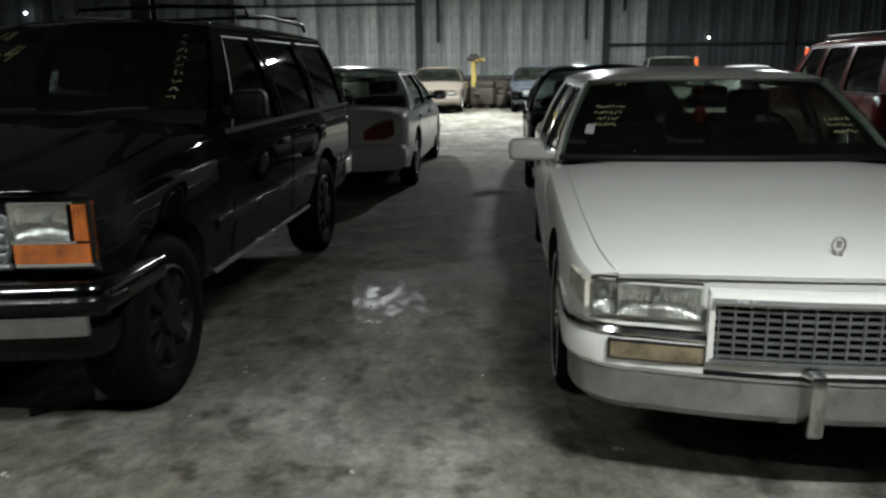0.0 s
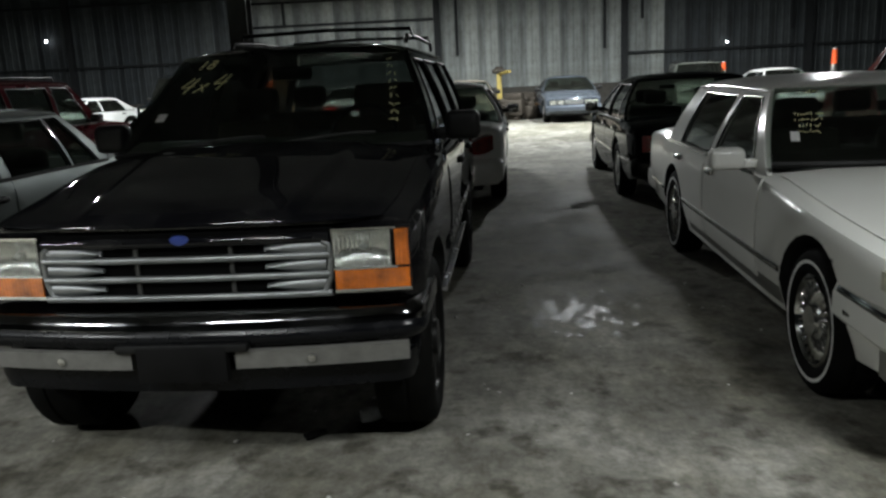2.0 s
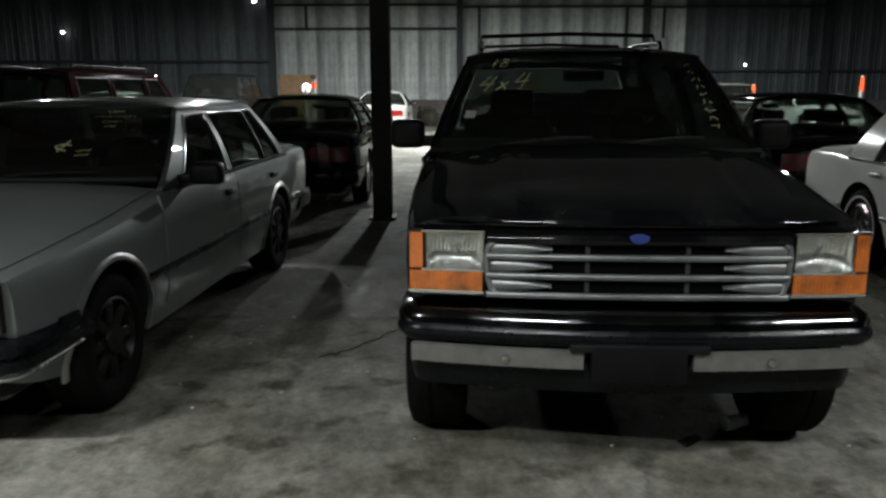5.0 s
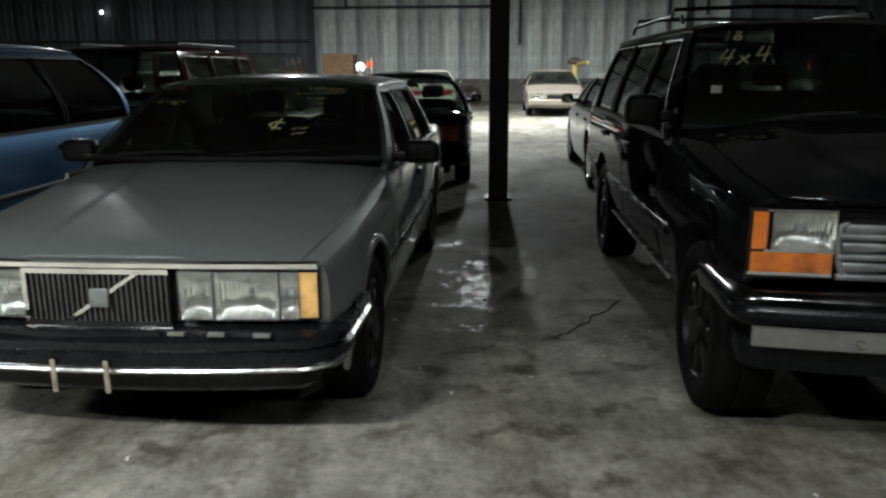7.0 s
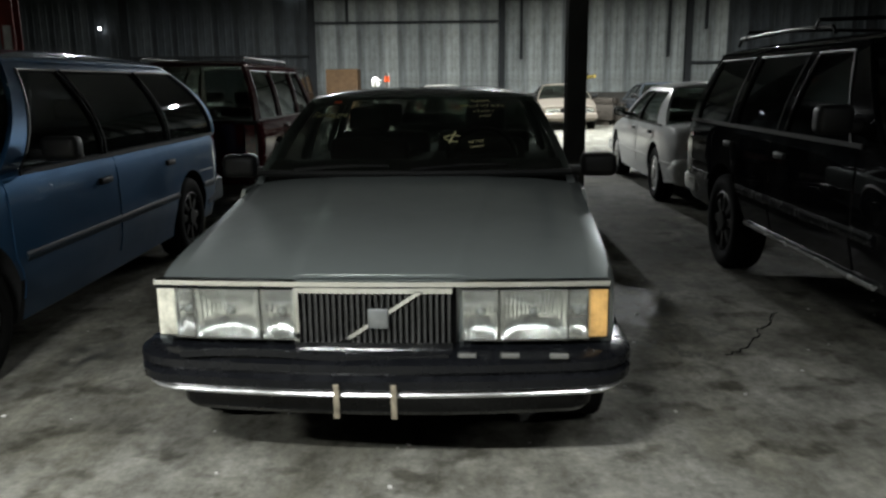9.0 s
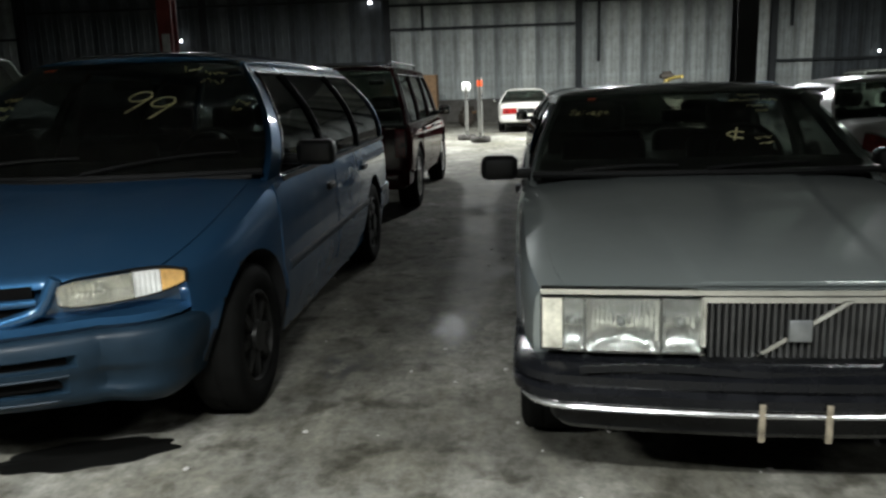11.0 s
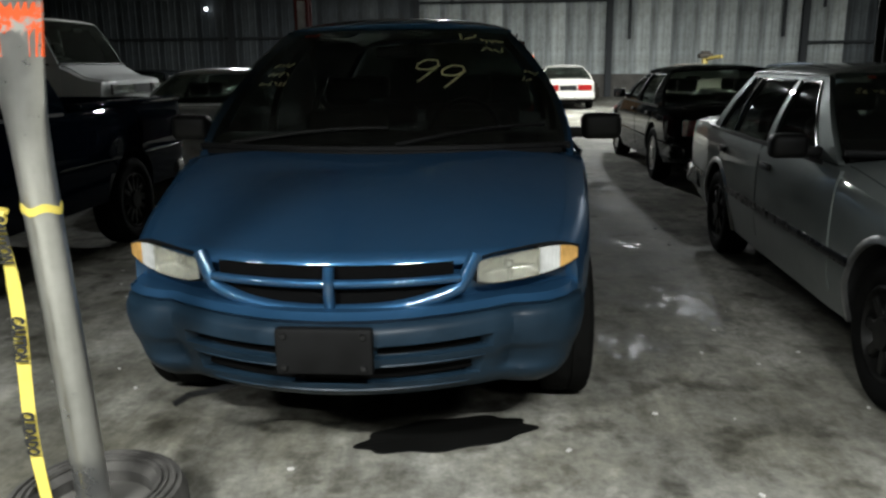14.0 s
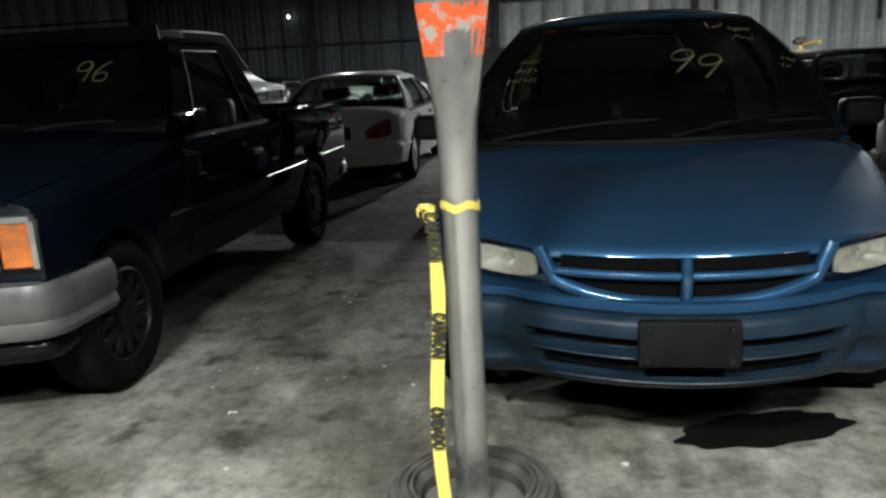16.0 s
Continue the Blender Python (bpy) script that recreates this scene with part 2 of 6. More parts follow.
REFLECTOR = lamp_reflector()
HAZY = tinted_lens("hazy_yellowed_lens", (0.72, 0.69, 0.57), 0.16, 0.1)
HAZY_AMBER = tinted_lens("hazy_amber_lens", (0.66, 0.38, 0.12), 0.22, 0.2)
AMBER = tinted_lens("amber_lens", (0.56, 0.135, 0.008), 0.15, 0.3)
RED_LENS = tinted_lens("red_lens", (0.22, 0.012, 0.012))
WHITE_LENS = tinted_lens("white_lens", (0.6, 0.6, 0.58))
CHALK = plain("yellow_window_marker", (0.92, 0.84, 0.46), 0.9, vary=0.15, scale=60)
WIPER = plain("worn_wiper_metal", (0.07, 0.07, 0.068), 0.35, 0.3, scale=20, spec=0.4)
RED_CHALK = plain("red_window_marker", (0.6, 0.10, 0.04), 0.9)
PAPER = plain("white_paper", (0.7, 0.7, 0.68), 0.9)
PLATE_BLACK = plain("bare_plate_holder", (0.006, 0.006, 0.006), 0.55, scale=9, spec=0.08)
BROWN_LENS = tinted_lens("dirty_brown_lens", (0.24, 0.19, 0.12), 0.2, 0.3)

# ---- mesh helpers ----


def join(*shells):
    vs, fs = [], []
    for v, f in shells:
        o = len(vs)
        vs += [tuple(p) for p in v]
        fs += [tuple(i + o for i in q) for q in f]
    return vs, fs


def part(name, data, mats, parent=None, label="", sharp=38):
    """One mesh object, from (verts, faces) or (verts, faces, slot per face) or a bmesh, under a thing or a part."""
    me = bpy.data.meshes.new(name)
    if isinstance(data, tuple):
        me.from_pydata([tuple(map(float, p)) for p in data[0]], [], data[1])
        b = bmesh.new()
        b.from_mesh(me)
        if len(data) > 2:
            b.faces.ensure_lookup_table()
            for q, k in zip(b.faces, data[2]):
                q.material_index = k
    else:
        b = data
    bmesh.ops.recalc_face_normals(b, faces=b.faces)
    b.to_mesh(me)
    b.free()
    for m in mats if isinstance(mats, (list, tuple)) else [mats]:
        me.materials.append(m)
    me.polygons.foreach_set("use_smooth", [True] * len(me.polygons))
    me.set_sharp_from_angle(angle=radians(sharp))
    ob = new(name, me)
    if parent is not None:
        ob.parent = parent
    return tagged(ob, label) if label else ob


def thing(name, m, label, category, group=""):
    e = new(name)
    e.empty_display_size = 0.2
    e.matrix_basis = m
    return tagged(e, label, category, group)


def sheet(grid, thick):
    """A closed thin shell on a grid of points."""
    g = np.array(grid, float)
    du, dv = np.gradient(g, axis=0), np.gradient(g, axis=1)
    n = np.cross(du, dv)
    n /= np.linalg.norm(n, axis=2, keepdims=True) + 1e-12
    h = g - n * thick
    a, c = g.shape[:2]
    vs = [*g.reshape(-1, 3), *h.reshape(-1, 3)]
    fs, o = [], a * c
    for i in range(a - 1):
        for j in range(c - 1):
            q = [i * c + j, (i + 1) * c + j, (i + 1) * c + j + 1, i * c + j + 1]
            fs += [tuple(q), tuple(k + o for k in reversed(q))]
    rim = [i * c for i in range(a)] + [(a - 1) * c + j for j in range(1, c)] + [i * c + c - 1 for i in range(a - 2, -1, -1)] + [j for j in range(c - 2, 0, -1)]
    for k in range(len(rim)):
        p, q = rim[k], rim[(k + 1) % len(rim)]
        fs.append((p, q, q + o, p + o))
    return vs, fs


def rbox(x0, x1, y0, y1, z0, z1, r=0.01, seg=2):
    b = bmesh.new()
    bmesh.ops.create_cube(b, size=1.0)
    for v in b.verts:
        v.co = ((x0 + x1) / 2 + v.co.x * (x1 - x0), (y0 + y1) / 2 + v.co.y * (y1 - y0), (z0 + z1) / 2 + v.co.z * (z1 - z0))
    r = min(r, 0.45 * min(abs(x1 - x0), abs(y1 - y0), abs(z1 - z0)))
    bmesh.ops.bevel(b, geom=b.edges[:], offset=r, segments=seg, profile=0.5, affect="EDGES")
    b.verts.index_update()
    out = [tuple(v.co) for v in b.verts], [tuple(v.index for v in f.verts) for f in b.faces]
    b.free()
    return out


def moved(shell, m):
    return [tuple(m @ Vector(p)) for p in shell[0]], shell[1]


def lathe(profile, n=28, axis="x"):
    """A closed ring of (radius, along) points turned about an axis; a radius of 0 is closed by triangles."""
    vs, fs = [], []
    k = len(profile)
    for i in range(n):
        a = 2 * math.pi * i / n
        for r, s in profile:
            u, v = r * math.cos(a), r * math.sin(a)
            vs.append((s, u, v) if axis == "x" else (u, s, v) if axis == "y" else (u, v, s))
    for i in range(n):
        j = (i + 1) % n
        for q in range(k - 1):
            fs.append((i * k + q, i * k + q + 1, j * k + q + 1, j * k + q))
    return vs, fs


def tube(points, r, n=8):
    """A round rod along points, capped."""
    p = np.array(points, float)
    d = np.gradient(p, axis=0)
    d /= np.linalg.norm(d, axis=1, keepdims=True)
    up = min((np.array(k, float) for k in ((0, 0, 1), (1, 0, 0), (0, 1, 0), (0.6, 0, 0.8), (0, 0.6, 0.8))), key=lambda k: np.abs(d @ k).max())
    rs = np.broadcast_to(r, len(p))
    vs, fs = [], []
    for q, t, rr in zip(p, d, rs):
        a = np.cross(t, up)
        a /= np.linalg.norm(a)
        c = np.cross(t, a)
        vs += [tuple(q + rr * (math.cos(2 * math.pi * i / n) * a + math.sin(2 * math.pi * i / n) * c)) for i in range(n)]
    for k in range(len(p) - 1):
        fs += [(k * n + i, k * n + (i + 1) % n, (k + 1) * n + (i + 1) % n, (k + 1) * n + i) for i in range(n)]
    return vs, fs + [tuple(range(n))[::-1], tuple(range((len(p) - 1) * n, len(p) * n))]


def swept(path, profile):
    """A closed profile of (out, z) carried along a plan path of (x, y), outwards being to the right of the way."""
    p = np.array(path, float)
    d = np.gradient(p, axis=0)
    d /= np.linalg.norm(d, axis=1, keepdims=True)
    out = np.stack([d[:, 1], -d[:, 0]], 1)
    k, vs, fs = len(profile), [], []
    for q, o in zip(p, out):
        vs += [(q[0] + o[0] * s, q[1] + o[1] * s, z) for s, z in profile]
    for i in range(len(p) - 1):
        fs += [(i * k + j, i * k + (j + 1) % k, (i + 1) * k + (j + 1) % k, (i + 1) * k + j) for j in range(k)]
    return vs, fs + [tuple(range(k)), tuple(range((len(p) - 1) * k, len(p) * k))[::-1]]


def lettering(text, size, shear=0.0, depth=0.002, thin=0.35):
    """Flat mesh letters (verts in x, y) of the built-in font."""
    cu = bpy.data.curves.new("letters", "FONT")
    cu.body, cu.size, cu.shear, cu.align_x, cu.align_y = text, size, shear, "CENTER", "CENTER"
    cu.extrude = depth / 2
    cu.resolution_u = 3
    cu.offset = -0.012 * size / 0.1 * thin
    ob = new("letters", cu)
    me = bpy.data.meshes.new_from_object(ob.evaluated_get(bpy.context.evaluated_depsgraph_get()))
    vs, fs = [tuple(v.co) for v in me.vertices], [tuple(q.vertices) for q in me.polygons]
    bpy.data.objects.remove(ob)
    bpy.data.curves.remove(cu)
    bpy.data.meshes.remove(me)
    return vs, fs


def smooth_curve(xs, ys, at):
    """Monotone cubic through (xs, ys)."""
    xs, ys = np.array(xs, float), np.array(ys, float)
    h, dl = np.diff(xs), np.diff(ys) / np.diff(xs)
    m = np.r_[dl[0], [0 if a * b <= 0 else 2 * a * b / (a + b) for a, b in zip(dl, dl[1:])], dl[-1]]
    at = np.clip(np.asarray(at, float), xs[0], xs[-1])
    i = np.clip(np.searchsorted(xs, at, side="right") - 1, 0, len(h) - 1)
    s = (at - xs[i]) / h[i]
    return (ys[i] * (1 + 2 * s) * (1 - s) ** 2 + m[i] * h[i] * s * (1 - s) ** 2 + ys[i + 1] * s * s * (3 - 2 * s) + m[i + 1] * h[i] * s * s * (s - 1))

# ---- vehicles: one builder for bodies, cabins and wheels ----

def cut_mesh(name, shell, cutters):
    """A closed shell with other closed shells taken out of it."""
    def solid(n, s):
        me = bpy.data.meshes.new(n)
        me.from_pydata([tuple(map(float, p)) for p in s[0]], [], s[1])
        b = bmesh.new()
        b.from_mesh(me)
        bmesh.ops.recalc_face_normals(b, faces=b.faces)
        b.to_mesh(me)
        b.free()
        return new(n, me)
    ob = solid(name, shell)
    tool = solid("tool", join(*cutters))
    md = ob.modifiers.new("cut", "BOOLEAN")
    md.operation, md.solver, md.object = "DIFFERENCE", "EXACT", tool
    me = bpy.data.meshes.new_from_object(ob.evaluated_get(bpy.context.evaluated_depsgraph_get()))
    for o in (ob, tool):
        old = o.data
        bpy.data.objects.remove(o)
        bpy.data.meshes.remove(old)
    return me


def disc_cutter(x0, x1, y, z, r, n=28):
    return lathe_solid([(r, x0), (r, x1)], n, (0, y, z))


def lathe_solid(profile, n, at):
    vs, fs = lathe(profile, n)
    k, o = len(profile), len(vs)
    vs = [(x + at[0], y + at[1], z + at[2]) for x, y, z in vs]
    return vs, fs + [tuple(i * k for i in range(n)), tuple(i * k + k - 1 for i in range(n))[::-1]]


class Car:
    def __init__(self, name, m, label, category, stations, cabin, axles, coat, wheel=(0.33, 0.21, "alloy"), bow=(0.05, 0.05), fade=0.6,
                 arch=0.39, doors=(), glazing=None, seats=SEAT_GREY, group="parked vehicles", handle=None, hood=True, trunk=None,
                 rear_cut=None, door_low=0.34, roof_paint=None, pillar=None, side_glass=None, crease=None, roll=0.0):
        self.root = thing(name, m, label, category, group)
        s = np.array(stations, float)
        self.y0, self.y1, self.bow, self.fade = s[0, 0], s[-1, 0], bow, fade
        self.cols = [lambda y, k=k: smooth_curve(s[:, 0], s[:, k], y) for k in range(1, 5)]
        self.coat, self.cabin, self.axles, self.arch = coat, cabin, axles, arch
        self.glazing, self.side_glass = glazing or GLASS, side_glass or glazing or GLASS
        self.pillar = pillar or coat
        self.wheel_r = wheel[0]
        self.body(s, rear_cut)
        if cabin:
            self.greenhouse(roof_paint or coat)
            self.interior(seats)
        for k, (ya, yb) in enumerate(doors):
            for side in (1, -1):
                self.door(ya, yb, side, door_low, cabin["belt"] - 0.012, handle)
        if hood:
            ya, yb = hood if isinstance(hood, tuple) else (self.y0 + 0.03, cabin["a0"] - 0.02)
            self.lid("hood", ya, yb, 0.88, crease, roll)
        if trunk:
            self.lid("trunk_lid", trunk[0], trunk[1], 0.86)
        for y in axles:
            for side in (1, -1):
                self.wheel(side, y, *wheel)
        # plain low boxes added to block lamp light under the car
        low = s[:, 4].min()
        light_block = join(rbox(-0.55, 0.55, self.y0 + 0.50, axles[0] + 0.55, low - 0.05, low + 0.05, 0.03), rbox(-0.5, 0.5, axles[0] + 0.5, axles[1], low - 0.04, low + 0.05, 0.03),
                    rbox(-0.62, 0.62, axles[1] + 0.25, self.y1 - 0.35, low - 0.03, low + 0.05, 0.04))
        self.p("underbody", light_block, [WELL])
        for y in axles:
            self.p("axle", tube([(-0.55, y, wheel[0]), (0.0, y, wheel[0] - 0.02), (0.55, y, wheel[0])], 0.045), [WELL])

    # the body's surface
    def section(self, y):
        w, zt, zs, zb = (f(y) for f in self.cols)
        c, h = zt - zs, zs - zb
        return np.array([(0, zt), (0.25 * w, zt - 0.02 * c), (0.42 * w, zt - 0.06 * c), (0.58 * w, zt - 0.135 * c), (0.70 * w, zt - 0.24 * c), (0.80 * w, zt - 0.385 * c), (0.88 * w, zt - 0.58 * c),
                         (0.93 * w, zt - 0.78 * c), (0.965 * w, zs), (0.988 * w, zs - 0.07 * h), (0.997 * w, zs - 0.22 * h), (w, zs - 0.42 * h), (0.992 * w, zs - 0.70 * h), (0.94 * w, zb), (0, zb - 0.02)])

    def warp(self, x, y):
        w = self.cols[0](y)
        f = np.clip(1 - (y - self.y0) / self.fade, 0, 1) ** 1.4
        r = np.clip(1 - (self.y1 - y) / self.fade, 0, 1) ** 1.4
        return y + (self.bow[0] * f - self.bow[1] * r) * (x / w) ** 2

    def side_x(self, y, z):
        p = self.section(y)[8:14]
        return float(np.interp(z, p[::-1, 1], p[::-1, 0]))

    def top_z(self, y, x):
        p = self.section(y)[:9]
        return float(np.interp(abs(x), p[:, 0], p[:, 1]))

    def nose(self, x):
        return self.y0 + self.bow[0] * (x / float(self.cols[0](self.y0))) ** 2

    def tail(self, x):
        return self.y1 - self.bow[1] * (x / float(self.cols[0](self.y1))) ** 2

    def body(self, s, rear_cut):
        ys = np.unique(np.r_[s[:, 0], np.linspace(self.y0, self.y1, 46)].round(3))
        vs, fs, n = [], [], 28
        for y in ys:
            p = self.section(y)
            ring = [*p, *[(-x, z) for x, z in p[13:0:-1]]]
            vs += [(x, float(self.warp(x, y)), z) for x, z in ring]
        for i in range(len(ys) - 1):
            fs += [(i * n + j, i * n + (j + 1) % n, (i + 1) * n + (j + 1) % n, (i + 1) * n + j) for j in range(n)]
        for base, y in ((0, ys[0]), ((len(ys) - 1) * n, ys[-1])):
            p, us = self.section(y), np.linspace(1, -1, 9)
            if base == 0:
                vs[:n] = [(x, q + 0.03, z) for x, q, z in vs[:n]]
            rows = [[base]]
            for i in range(1, 14):
                row = [base + i]
                for u in us[1:-1]:
                    vs.append((u * p[i, 0], float(self.warp(u * p[i, 0], y)) + (0.03 if base == 0 else 0.0), p[i, 1]))
                    row.append(len(vs) - 1)
                rows.append(row + [base + n - i])
            rows.append([base + 14])
            for a, b in zip(rows, rows[1:]):
                if len(a) == 1 or len(b) == 1:
                    one, many = (a[0], b) if len(a) == 1 else (b[0], a)
                    fs += [(one, many[k], many[k + 1]) for k in range(8)]
                else:
                    fs += [(a[k], a[k + 1], b[k + 1], b[k]) for k in range(8)]
        wmax = s[:, 1].max()
        cutters = []
        for y in self.axles:
            for side in (1, -1):
                a, b = sorted((side * (wmax - 0.30), side * (wmax + 0.2)))
                cutters.append(disc_cutter(a, b, y, self.wheel_r + 0.01, self.arch))
        if rear_cut:
            cutters.append(rbox(*rear_cut, 0.03))
        me = cut_mesh("body", (vs, fs), cutters)
        me.materials.append(self.coat)
        me.materials.append(WELL)
        me.materials.append(CABIN)
        cb = self.cabin
        for q in me.polygons:
            c = q.center
            q.material_index = 0
            for y in self.axles:
                if math.hypot(c.y - y, c.z - self.wheel_r - 0.01) < self.arch + 0.004 and abs(c.x) < wmax - 0.02 and abs(c.x) > wmax - 0.32:
                    q.material_index = 1
            if q.normal.z < -0.8 or c.z < 0.2:
                q.material_index = 1
            if cb and q.normal.z > 0.6 and cb["a0"] + 0.06 < c.y < cb["b0"] - 0.04 and abs(c.x) < cb["wb"] - 0.02:
                q.material_index = 2
        me.polygons.foreach_set("use_smooth", [True] * len(me.polygons))
        me.set_sharp_from_angle(angle=radians(32))
        ob = new("body", me)
        ob.parent = self.root
        self.shell = ob

    def p(self, name, data, mats, label="", under=None, sharp=38):
        return part(name, data, mats, under or self.root, label, sharp)

    # cabin
    def half(self, v):
        """Half the cabin's width, from the belt (0) to the roof (1)."""
        c = self.cabin
        return c["wb"] + (c["wr"] - c["wb"]) * max(v, 0.0) ** c.get("tumble", 1.15) + c.get("bulge", 0.012) * math.sin(math.pi * v)

    def side_point(self, y, v, side):
        c = self.cabin
        return (side * self.half(v), y, c["belt"] + (c["roof"] - 0.035 - c["belt"]) * v)

    def ws(self, u, v, out=0.0):
        """The windscreen: u across from -1 to 1, v from its foot to its head."""
        c = self.cabin
        x = u * (self.half(v) - 0.012)
        y = c["a0"] + (c["a1"] - c["a0"]) * v - c.get("bow", 0.10) * (1 - u * u) * (1 - 0.35 * v) - 0.03 * math.sin(math.pi * v)
        z = c.get("foot", c["belt"]) + (c["roof"] - 0.02 - c.get("foot", c["belt"])) * v
        rise = math.atan2(c["roof"] - c["belt"], c["a1"] - c["a0"])
        return Vector((x, y - out * math.sin(rise), z + out * math.cos(rise)))

    def rs(self, u, v):
        c = self.cabin
        x = u * (self.half(v) - 0.015)
        y = c["b0"] + (c["b1"] - c["b0"]) * v ** c.get("rear_e", 1.0) + c.get("rbow", 0.06) * (1 - u * u)
        return Vector((x, y, c["belt"] + (c["roof"] - 0.02 - c["belt"]) * v))

    def greenhouse(self, roof_paint):
        c = self.cabin
        a0, a1, b0, b1, wr = c["a0"], c["a1"], c["b0"], c["b1"], c["wr"]
        # roof, crowned, with its front and rear edges following the screens
        us = np.array([-1, -0.992, -0.97, -0.93, -0.86, -0.72, -0.5, -0.25, 0, 0.25, 0.5, 0.72, 0.86, 0.93, 0.97, 0.992, 1.0])
        grid = []
        for u in us:
            row = []
            for s in np.array([0, 0.02, 0.06, 0.2, 0.4, 0.6, 0.8, 0.94, 0.98, 1.0]):
                f, r = self.ws(u, 1.0).y + 0.004, self.rs(u, 1.0).y - 0.004
                shoulder = (1 - abs(u) ** c.get("square", 3.2)) ** 0.6
                rise = 0.035 + c.get("crown", 0.045) * (0.35 + 0.65 * math.sin(math.pi * s) ** 0.5) - 0.02 * abs(2 * s - 1) ** 16
                row.append((u * (wr + 0.012), f + (r - f) * s, c["roof"] - 0.035 + shoulder * rise))
            grid.append(row)
        self.p("roof", sheet(grid, 0.03), [roof_paint], sharp=50)
        pane = [[self.ws(k, v, 0.004) for v in np.linspace(0.0, 0.985, 9)] for k in np.linspace(-0.985, 0.985, 15)]
        self.screen = self.p("windscreen", sheet(pane, 0.005), [self.glazing])
        pane = [[self.rs(k, v) for v in np.linspace(0.03, 0.97, 7)] for k in np.linspace(-0.95, 0.95, 11)]
        if c.get("rear_glass", True):
            self.p("rear_window", sheet(pane, -0.005), [self.side_glass])
        # black rubber round the windscreen
        edge = [self.ws(u, 0.0, 0.006) for u in np.linspace(-0.99, 0.99, 13)]
        self.p("cowl_strip", tube(edge, 0.018, 6), [BLACK])
        # sides: strips between the windows, a rail above, panes between
        re = c.get("rear_e", 1.0)
        lines = [(a0, a1, 1.0)]
        for k, w in enumerate(c["windows"]):
            lines += [(w[0], w[2], 1.0), (w[1], w[3], re if k == len(c["windows"]) - 1 else 1.0)]
        lines.append((b0, b1, re))
        along = lambda line, v: line[0] + (line[1] - line[0]) * v ** line[2]
        vv = np.linspace(0, 1, 11)
        top = c.get("rail", 0.91)
        for side in (1, -1):
            shells = []
            for k in range(0, len(lines), 2):
                g = [[self.side_point(along(lines[k], v) * (1 - t) + along(lines[k + 1], v) * t, v, side) for v in vv] for t in (0, 0.5, 1)]
                shells.append(sheet(g, 0.035 * side))
            g = [[self.side_point(along(lines[0], v) * (1 - t) + along(lines[-1], v) * t, v, side) for v in (top, (1 + top) / 2, 1)] for t in np.linspace(0, 1, 9)]
            shells.append(sheet(g, 0.03 * side))
            for k, shell in enumerate(shells[:-1]):
                self.p("pillar", shell, [c.get("mid", self.pillar) if 0 < k < len(shells) - 2 else self.pillar])
            self.p("roof_rail", shells[-1], [self.pillar])
            for k in range(len(c["windows"])):
                fore, aft = lines[1 + 2 * k], lines[2 + 2 * k]
                g = [[Vector(self.side_point(along(fore, v) * (1 - t) + along(aft, v) * t, v, side)) - Vector((0.012 * side, 0, 0)) for v in np.linspace(0, top + 0.01, 8)]
                     for t in (0, 0.33, 0.67, 1)]
                self.p("side_window", sheet(g, 0.005 * side), [self.side_glass])
                rim = [self.side_point(along(fore, v), v, side) for v in np.linspace(0, top, 6)]
                rim += [self.side_point(along(aft, v), v, side) for v in np.linspace(top, 0, 8)]
                self.p("window_seal", tube(rim, 0.009, 5), [c.get("seal", BLACK)])
            g = [[(side * (self.side_x(y, c["belt"] - 0.03) + 0.004), y, z) for z in (c["belt"] - 0.012, c["belt"] + 0.012)] for y in np.linspace(a0 + 0.12, b0 - 0.1, 8)]
            self.p("belt_seal", sheet(g, 0.01 * side), [c.get("belt_trim", BLACK)])

    def interior(self, cloth):
        c = self.cabin
        wb, z, front = c["wb"], c.get("foot", c["belt"]) - 0.01, c["a1"] + 0.30
        a0 = c["a0"]
        g = [[(x, a0 + 0.02 + 0.55 * t, z + 0.02 + 0.055 * math.sin(math.pi * min(1, t * 1.3)) - 0.03 * t) for t in np.linspace(0, 1, 7)] for x in np.linspace(-wb + 0.06, wb - 0.06, 9)]
        self.p("dashboard", sheet(g, 0.05), [c.get("dash", CABIN)])
        wheel = Matrix.Translation((0.36, a0 + 0.62, z + 0.03)) @ Euler((radians(62), 0, 0)).to_matrix().to_4x4()
        ring = [(0.185 * math.cos(a), 0.185 * math.sin(a), 0) for a in np.linspace(0, 2 * math.pi, 25)]
        self.p("steering_wheel", moved(join(tube(ring, 0.014, 6), rbox(-0.17, 0.17, -0.03, 0.03, -0.02, 0.01, 0.01)), wheel), [BLACK])
        rows = [(front, (-0.37, 0.37), 0.25)]
        if c["b1"] - c["a1"] > 1.2:
            rows.append((c.get("rear_seat", min(c["b1"] - 0.35, front + 0.95)), (-0.36, 0.36), 0.33))
        for y, xs, half in rows:
            for x in xs:
                tilt = Matrix.Translation((x, y, z - 0.25)) @ Euler((radians(-14), 0, 0)).to_matrix().to_4x4()
                back = moved(rbox(-half, half, -0.06, 0.08, 0, 0.38, 0.05, 3), tilt)
                rest = moved(rbox(-0.13, 0.13, -0.04, 0.06, 0.42, 0.58, 0.04, 3), tilt)
                self.p("seat", join(back, rest), [cloth])
        self.p("rear_view_mirror", rbox(-0.11, 0.11, c["a1"] - 0.11, c["a1"] - 0.07, c["roof"] - 0.17, c["roof"] - 0.11, 0.015), [BLACK])

